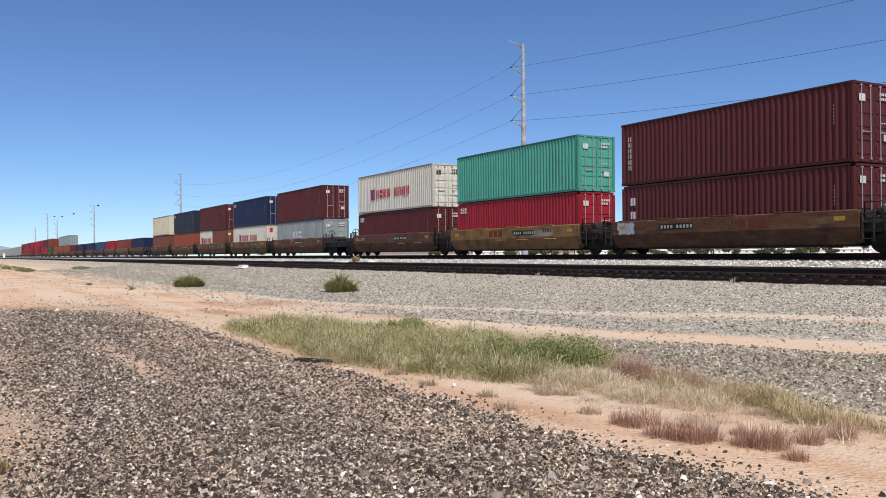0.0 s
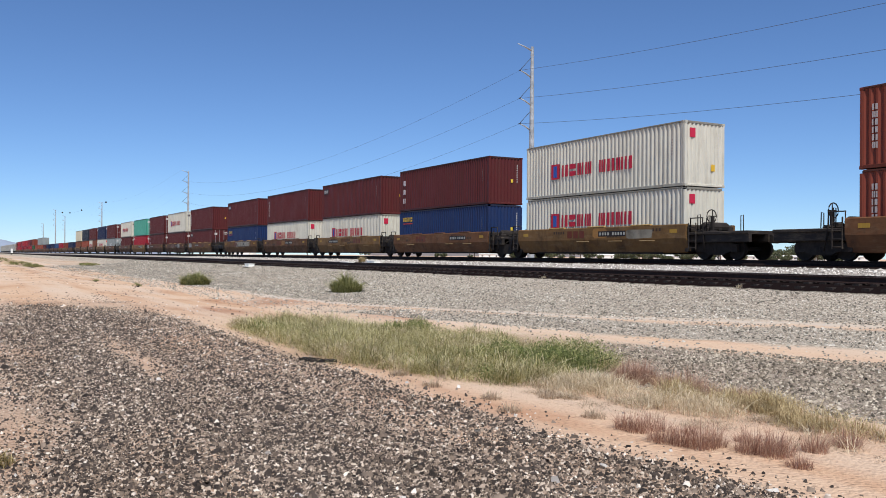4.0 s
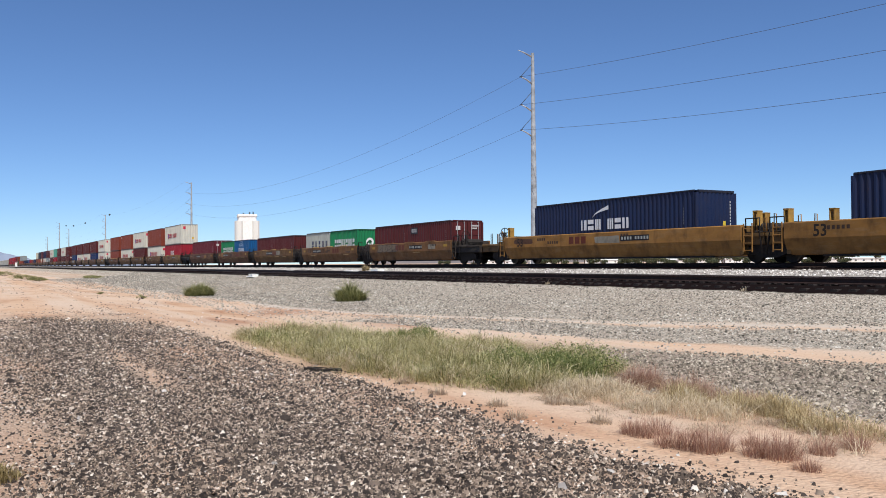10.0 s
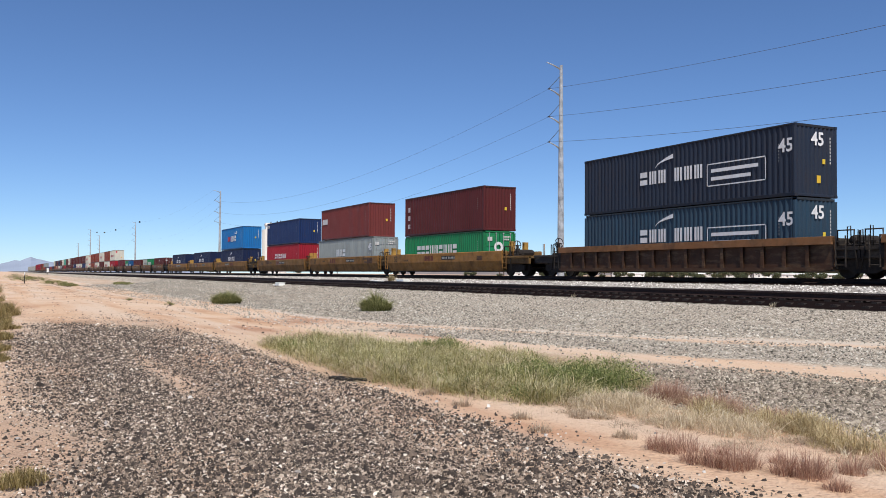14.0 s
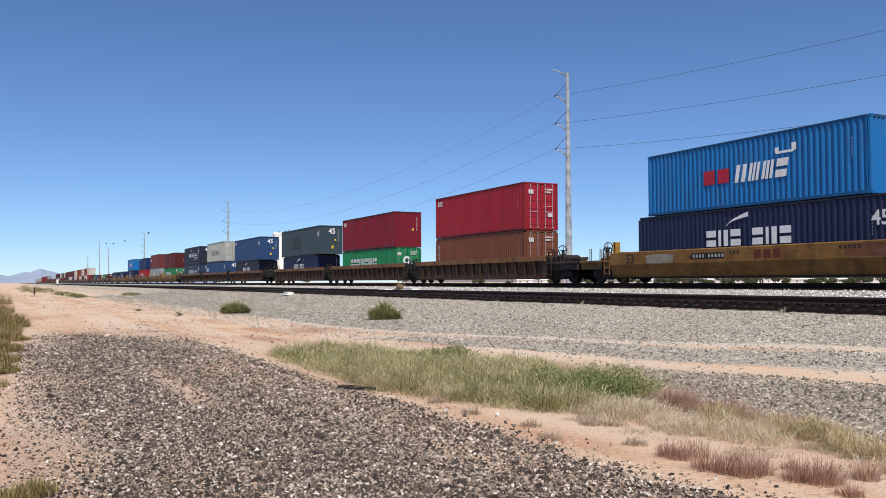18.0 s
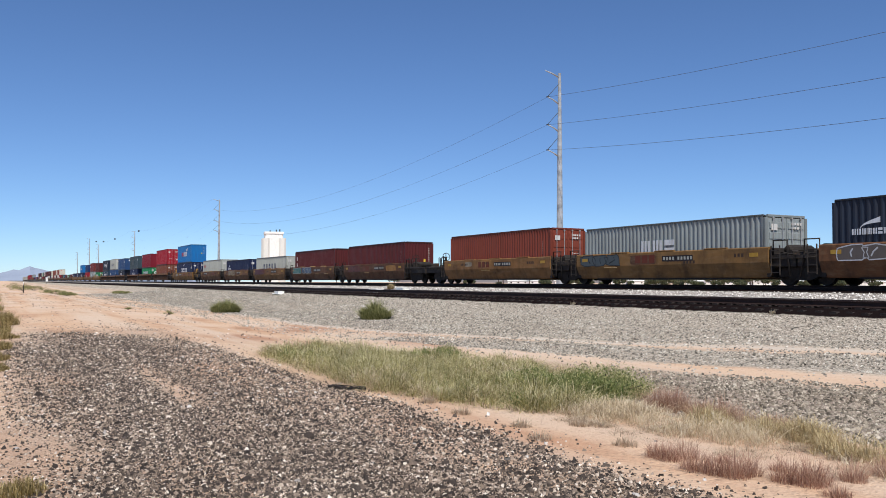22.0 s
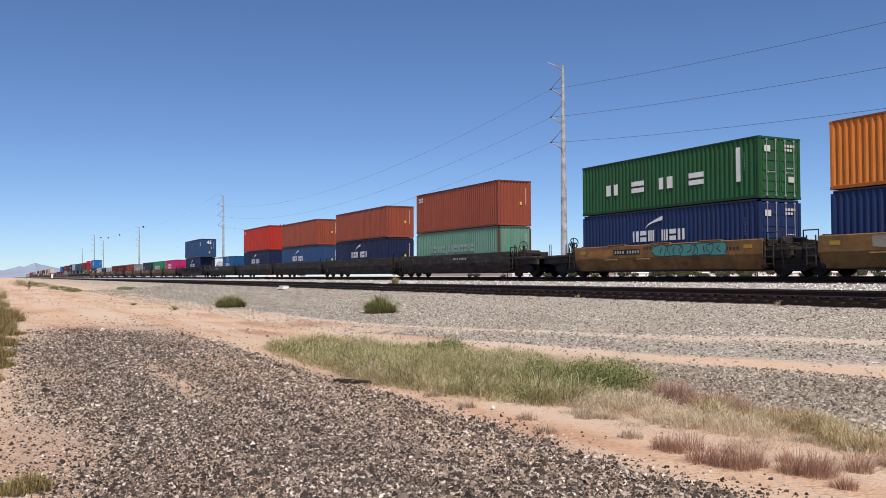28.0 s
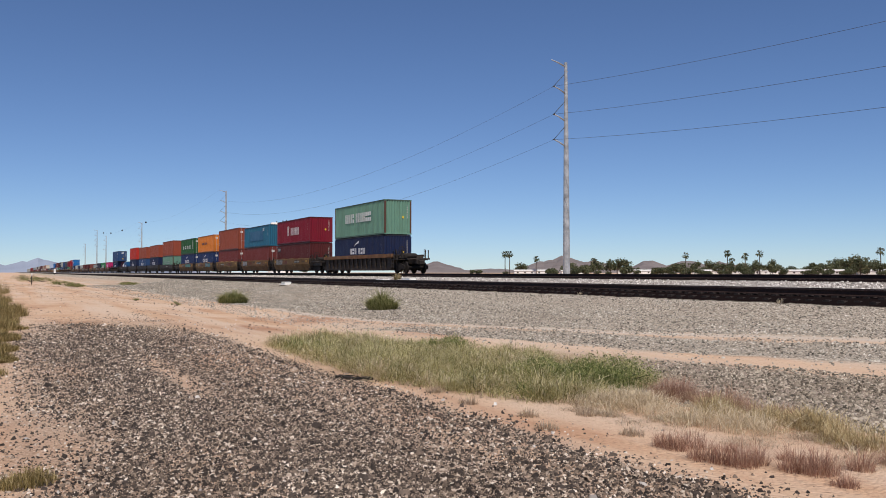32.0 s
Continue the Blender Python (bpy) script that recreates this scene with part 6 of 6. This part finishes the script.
for i, (x, y, w, hh) in enumerate([(3.2, 158.0, 2.6, 1.1), (5.0, 163.0, 2.4, 1.0), (6.3, 128.0, 2.0, 0.8), (6.6, 108.0, 1.5, 0.5), (7.84, 46.9, 0.3, 0.25), (6.8, 54.9, 0.25, 0.2), (14.3, 122.0, 2.0, 0.5), (3.0, 210.0, 3.0, 1.5)]):
    leafy(x, y, w, hh, "low dusty green bush beside the sandy road", 900 if w > 1 else 300, 110 + i, 0.09 if w > 1 else 0.03)
weed(25.6, 58.5, 0.3, 0.5, M_GOLD, "yellow_weed", "small yellow weed growing between the tracks", "weed", 260, 130, 0.02)
for i, (x, y) in enumerate([(21.2, 29.5), (21.1, 19.0)]):
    weed(x, y, 0.12, 0.2, M_STRAW, "dry_twig", "dry pale twig beside the tie ends", "weed", 30, 131 + i, 0.006)


# ---- small things on the ground and the track ----
def build_debris():
    t = thing("rubber_strip", pose(4.84, 12.75, land(4.84, 12.75) + 0.03, 0, 0, -54), "torn strip of black tyre rubber on the gravel", "debris")
    pts = [(-0.32 + 0.064 * i, 0.015 * math.sin(i * 1.3), 0.012 * math.sin(i * 0.9)) for i in range(11)]
    V, F = [], []
    for i, (x, y, z) in enumerate(pts):
        w = 0.05 + 0.012 * math.sin(i * 2.1)
        V += [(x, y - w, z - 0.015), (x, y + w, z - 0.015), (x, y + w * 0.8, z + 0.025), (x, y - w * 0.8, z + 0.02)]
    for i in range(10):
        for q in range(4):
            F.append((i * 4 + q, i * 4 + (q + 1) % 4, i * 4 + 4 + (q + 1) % 4, i * 4 + 4 + q))
    F += [(0, 1, 2, 3), (43, 42, 41, 40)]
    link("tread", mesh_of("tread", V, F, M_DARK), t)
    link("cord", tube("cord", [(-0.3, 0.03, 0.03), (0.0, 0.0, 0.035), (0.36, -0.03, 0.0)], 0.008, M_DARK, 5), t)


build_debris()
M_WHITE = simple("weathered_white_paint", (0.8, 0.79, 0.75), 0.6, 0, 0.12, 2.0)


def build_trackbox(x, y, z, sx, sy, sz):
    t = thing("track_box", pose(x, y, z), "low white lineside box beside the rail", "lineside box", "white boxes by the track")
    link("case", mesh_of("case", *box_vf([(0, 0, sz / 2, sx, sy, sz)], 0.03), M_WHITE), t)
    link("lid", mesh_of("lid", *box_vf([(0, 0, sz + 0.02, sx + 0.06, sy + 0.06, 0.05)], 0.015), M_WHITE), t)
    link("base_slab", mesh_of("base_slab", *box_vf([(0, 0, 0.02, sx + 0.3, sy + 0.5, 0.06)], 0.02), M_WHITE), t)


build_trackbox(20.7, 70.5, land(20.7, 70.5), 0.5, 1.1, 0.2)
build_trackbox(23.0, 55.0, 0.93, 0.5, 1.2, 0.2)
build_trackbox(23.2, 68.5, 0.93, 0.4, 0.9, 0.15)
build_trackbox(25.2, 55.5, profile(25.2), 0.5, 1.2, 0.15)


def build_cabinet(x, y, z):
    t = thing("signal_cabinet", pose(x, y, z), "white trackside signal cabinet on a post", "signal cabinet")
    link("case", mesh_of("case", *box_vf([(0, 0, 1.9, 0.9, 0.8, 1.9)], 0.05), M_WHITE), t)
    link("roof", mesh_of("roof", *box_vf([(0, 0, 2.9, 1.05, 0.95, 0.12)], 0.04), M_WHITE), t)
    link("post", mesh_of("post", *box_vf([(0, 0, 0.5, 0.25, 0.25, 1.1)], 0.03), M_DARK), t)


build_cabinet(19.0, 450.0, 0.3)


def build_stake(x, y):
    t = thing("marker_stake", pose(x, y, land(x, y)), "thin dark marker stake with a white top", "marker post")
    link("stake", tube("stake", [(0, 0, -0.1), (0, 0, 1.1)], 0.06, M_DARK, 8), t)
    link("top", tube("top", [(0, 0, 1.1), (0, 0, 1.45), (0, 0, 1.5)], [0.07, 0.07, 0.03], M_WHITE, 8), t)


build_stake(2.6, 128.0)


# ---- the tower, the town, trees and hills beyond ----
def polar(az, d):
    return d * math.sin(radians(az)), d * math.cos(radians(az))


M_BEIGE = simple("beige_panel", (0.68, 0.67, 0.62), 0.7, 0, 0.08)


def build_tower():
    x, y = polar(15.96, 330)
    t = thing("white_tower", pose(x, y, 0, 0, 0, -12), "square white storage tower with panelled corners", "tower")
    link("shaft", mesh_of("shaft", *box_vf([(0, 0, 9.6, 6.6, 6.6, 19.8)], 0.4), M_WHITE), t)
    for sx in (-1, 1):
        for sy in (-1, 1):
            link("corner_panel", mesh_of("corner_panel", *box_vf([(sx * 3.0, sy * 3.0, 8.9, 2.6, 2.6, 17.8)], 0.8), M_BEIGE), t)
    link("parapet", mesh_of("parapet", *box_vf([(0, -3.4, 19.8, 6.9, 0.25, 0.8), (0, 3.4, 19.8, 6.9, 0.25, 0.8), (-3.4, 0, 19.8, 0.25, 6.9, 0.8), (3.4, 0, 19.8, 0.25, 6.9, 0.8)], 0.05), M_WHITE), t)
    for i, (px, py) in enumerate(((-1.5, -2.8), (0.8, -2.8), (2.2, -1.0))):
        link("roof_fitting", tube("roof_fitting", [(px, py, 19.6), (px, py, 20.7 + 0.3 * i)], [0.25, 0.18], M_DARK, 8), t)


build_tower()
M_TRUNK = simple("tree_bark", (0.1, 0.075, 0.055), 0.9, 0, 0.3, 3.0)
M_LEAF = island("tree_leaves", [(0.0, (0.05, 0.062, 0.032)), (0.6, (0.1, 0.115, 0.06)), (1.0, (0.2, 0.19, 0.11))], 0.7, 0.2)


def tree_proto(seed, hgt, wid):
    rng = random.Random(seed)
    t = thing("tree", pose(0, 0, 0), "broad dusty green desert tree near the houses", "tree", "trees of the town")
    limbs = [tube_vf([(0, 0, -0.3), (0.1, 0, hgt * 0.25), (0.0, 0.15, hgt * 0.45)], [0.28, 0.2, 0.12], 7)]
    lobes = []
    for i in range(9):
        a, r = rng.uniform(0, 6.28), wid * rng.uniform(0.15, 0.75)
        c = Vector((r * math.cos(a), r * math.sin(a), hgt * rng.uniform(0.45, 0.85)))
        lobes.append((c, wid * rng.uniform(0.28, 0.45)))
        limbs.append(tube_vf([(0, 0, hgt * 0.25), tuple(c * 0.6 + Vector((0, 0, hgt * 0.1))), tuple(c)], [0.1, 0.07, 0.03], 5))
    link("trunk", mesh_of("trunk", *join_vf(*limbs), M_TRUNK), t)
    V, F = [], []
    for _ in range(850):
        c, r = rng.choice(lobes)
        d = Vector((rng.gauss(0, 1), rng.gauss(0, 1), rng.gauss(0, 0.8))).normalized() * r * rng.uniform(0.5, 1.08)
        p = c + d
        p.z = max(p.z, hgt * 0.18)
        s = rng.uniform(0.3, 0.72)
        a, e = Vector((rng.gauss(0, 1), rng.gauss(0, 1), rng.gauss(0, 1))).normalized(), Vector((rng.gauss(0, 1), rng.gauss(0, 1), rng.gauss(0, 1))).normalized()
        o = len(V)
        V += [tuple(p + a * s), tuple(p + e * s * 0.6), tuple(p - a * s), tuple(p - e * s * 0.6)]
        F.append((o, o + 1, o + 2, o + 3))
    link("crown", mesh_of("crown", V, F, M_LEAF), t)
    return t


def palm_proto(seed, hgt):
    rng = random.Random(seed)
    t = thing("palm_tree", pose(0, 0, 0), "tall slender fan palm above the houses", "palm tree", "palms of the town")
    link("trunk", tube("trunk", [(0, 0, -0.3), (0.15, 0, hgt * 0.5), (0, 0, hgt)], [0.3, 0.22, 0.2], M_TRUNK, 8), t)
    V, F = [], []
    for i in range(46):
        a, e = rng.uniform(0, 6.28), rng.uniform(-1.1, 1.2)
        d = Vector((math.cos(a) * math.cos(e), math.sin(a) * math.cos(e), math.sin(e)))
        w = Vector((-math.sin(a), math.cos(a), 0)) * 0.35
        p = Vector((0, 0, hgt + 0.1))
        q = p + d * rng.uniform(1.4, 2.1)
        z = q + d * 0.5 - Vector((0, 0, 0.5))
        o = len(V)
        V += [tuple(p), tuple(p + d * 0.9 + w * 0.4), tuple(q + w), tuple(z), tuple(q - w), tuple(p + d * 0.9 - w * 0.4)]
        F.append(tuple(o + k for k in range(6)))
    link("fronds", mesh_of("fronds", V, F, M_LEAF), t)
    return t


def house_proto(seed, ln):
    rng = random.Random(seed)
    t = thing("mobile_home", pose(0, 0, 0), "low white mobile home with a shallow pale roof", "mobile home", "homes of the town")
    link("wall", mesh_of("wall", *box_vf([(0, 0, 1.5, ln, 5.0, 2.6)], 0.05), M_WHITE), t)
    V = [(-ln / 2 - 0.4, -2.9, 2.8), (ln / 2 + 0.4, -2.9, 2.8), (ln / 2 + 0.4, 2.9, 2.8), (-ln / 2 - 0.4, 2.9, 2.8), (-ln / 2 - 0.4, 0, 3.5), (ln / 2 + 0.4, 0, 3.5)]
    link("roof", mesh_of("roof", V, [(0, 1, 5, 4), (2, 3, 4, 5), (0, 4, 3), (1, 2, 5), (3, 2, 1, 0)], M_WHITE), t)
    link("skirting", mesh_of("skirting", *box_vf([(0, 0, 0.15, ln - 0.1, 4.9, 0.5)], 0.02), M_TRUNK), t)
    k = max(2, int(ln / 4))
    for i in range(k):
        x = -ln / 2 + (i + 0.5) * ln / k
        w = link("window", boxes("home_window|", [(0, 0, 0, 1.0, 0.06, 0.7)], M_DARK, 0.02), t, pose(x, -2.53, 1.75))
        link("frame", boxes("home_frame|", [(0, 0, 0.55, 1.6, 0.1, 0.1), (0, 0, -0.55, 1.6, 0.1, 0.1)], M_WHITE, 0.02), w)
    return t


TREES = [tree_proto(200 + i, hh, ww) for i, (hh, ww) in enumerate(((8.0, 5.2), (9.8, 5.6), (6.5, 5.0), (5.0, 4.4)))]
PALMS = [palm_proto(300 + i, hh) for i, hh in enumerate((11.5, 10.0, 9.0))]
HOMES = [house_proto(400 + i, ln) for i, ln in enumerate((17.0, 22.0, 11.0))]
USED = set()
# bearings from the eye, clockwise from the line
rt = random.Random(77)


def plant(protos, k, az, d, turn=0.0, scale=1.0):
    x, y = polar(az, d)
    m = pose(x, y, -0.05, 0, 0, turn)
    if (id(protos), k) not in USED:
        USED.add((id(protos), k))
        protos[k].matrix_basis = m
        ob = protos[k]
    else:
        ob = copy_thing(protos[k], m)
    ob.scale = (scale * rt.uniform(0.8, 1.25), scale, scale * rt.uniform(0.8, 1.15)) if protos is TREES else (scale, scale, scale)
    return ob


for az, k, sc in ((31.75, 1, 0.95), (32.0, 2, 0.8), (33.9, 0, 0.7), (35.2, 1, 0.95), (35.9, 0, 0.9), (36.5, 2, 0.9), (37.0, 1, 1.0), (37.6, 0, 1.05), (38.1, 1, 1.05), (38.7, 1, 1.0), (39.3, 2, 0.8), (39.9, 3, 0.9), (40.7, 2, 0.8), (41.1, 3, 1.0), (42.0, 0, 0.75),
                  (42.7, 2, 1.0), (43.4, 0, 0.9), (44.0, 1, 1.1), (44.4, 1, 0.9), (45.2, 0, 0.9), (45.9, 1, 0.95), (46.5, 0, 1.0), (47.1, 2, 1.1), (47.7, 2, 0.9), (48.6, 3, 1.0), (49.4, 0, 0.8), (49.9, 2, 1.0), (50.4, 3, 1.0), (51.0, 1, 1.1), (51.5, 1, 1.15),
                  (52.0, 1, 1.1), (52.5, 0, 1.0), (53.0, 2, 0.9), (54.2, 0, 1.0), (55.5, 1, 1.0), (29.0, 3, 0.8), (28.6, 3, 0.6), (30.9, 3, 0.5), (24.0, 2, 0.9), (20.0, 1, 0.9), (17.5, 2, 0.8), (12.0, 0, 0.8)):
    plant(TREES, k, az + rt.uniform(-0.1, 0.1), rt.uniform(480, 620), rt.uniform(0, 360), sc)
for _ in range(40):
    plant(TREES, 3, rt.uniform(33.5, 54.5), rt.uniform(430, 500), rt.uniform(0, 360), rt.uniform(0.4, 0.7))
for _ in range(46):
    plant(TREES, rt.choice((0, 1, 2, 2, 3)), rt.choice((rt.uniform(34.5, 54.5), rt.uniform(42.0, 54.0))), rt.uniform(430, 660), rt.uniform(0, 360), rt.uniform(0.65, 1.05))
for az, k, sc in ((30.8, 0, 1.05), (31.1, 0, 1.08), (32.85, 1, 0.95), (36.6, 2, 0.95), (42.4, 0, 1.0), (44.95, 0, 1.05), (46.0, 1, 1.08), (46.85, 0, 1.03), (53.6, 0, 1.1), (45.2, 2, 0.9)):
    plant(PALMS, k, az, rt.uniform(490, 520), rt.uniform(0, 360), sc)
for az, k, turn in ((32.6, 1, 40), (35.3, 0, 20), (38.75, 2, 60), (39.7, 2, 10), (41.1, 2, 70), (43.95, 1, 55), (45.9, 1, 60), (47.4, 2, 30), (48.9, 1, 62), (50.3, 0, 40), (51.3, 1, 65), (53.0, 1, 60), (55.0, 0, 50)):
    plant(HOMES, k, az, rt.uniform(500, 540), -turn, 0.95)


def build_hills(name, az0, az1, d, peaks, mat, label):
    """A ridge as a strip of folded ground; peaks: bearing, height over the plain, half width in degrees."""
    V, F = [], []
    n, m = 90, 7
    for i in range(n):
        az = az0 + (az1 - az0) * i / (n - 1)
        top = max(p[1] * max(0, 1 - abs(az - p[0]) / p[2]) ** 0.85 for p in peaks) + 2
        top *= 1 + 0.12 * noise.noise((az * 3.0, d, 0)) + 0.06 * noise.noise((az * 11.0, d, 3))
        for j in range(m):
            f = j / (m - 1)
            x, y = polar(az, d + 500 * f)
            V.append((x, y, top * (f ** 0.8) * (1 + 0.15 * noise.noise((az * 6, f * 4, 1))) - 1))
    for i in range(n - 1):
        for j in range(m - 1):
            F.append((i * m + j, (i + 1) * m + j, (i + 1) * m + j + 1, i * m + j + 1))
    tagged(link(name, mesh_of(name, V, F, mat)), label, "hills", kind="structure")


# aerial haze is mixed into both rock colours, bluish for the far mountains
M_HILL = simple("hazed_bare_hill_rock", (0.2, 0.17, 0.16), 0.95, 0, 0.25, 0.01)
M_FARHILL = simple("hazed_mountain_rock", (0.28, 0.32, 0.4), 0.95, 0, 0.08, 0.004)
build_hills("hills", 24, 50, 3000, [(26.2, 46, 2.4), (34.6, 68, 3.2), (33.2, 45, 2.2), (36.6, 50, 2.5), (40.2, 52, 1.9), (42.5, 50, 2.6), (44.5, 42, 2.5), (30.0, 16, 4.0), (47.5, 20, 3.0)], M_HILL, "low bare brown desert hills beyond the town")
build_hills("mountains", -14, 12, 3900, [(1.5, 64, 3.2), (-1.5, 50, 3.0), (4.2, 36, 2.6), (-6, 60, 5), (8, 15, 4), (-11, 50, 4)], M_FARHILL, "distant hazy blue mountains at the end of the line")



def motions():
    """The whole train runs away from the camera along +y."""
    for ob, u, z, x in TRAIN:
        walk(ob, [(t, pose(x, u + s, z)) for t, s in RUN])


RUN = [(0, 0.00), (1, 29.51), (2, 60.86), (3, 91.55), (6, 183.68), (7, 215.19), (8, 244.85), (9, 276.43), (10, 307.01), (11, 336.86), (12, 368.39), (13, 397.90), (14, 429.78), (17, 521.89), (18, 551.67), (19, 583.44), (20, 613.02), (21, 644.72), (22, 675.27), (23, 705.03), (24, 736.90), (25, 766.59), (28, 859.19), (29, 890.11), (30, 919.97), (31, 951.77), (32, 981.52)]
motions()
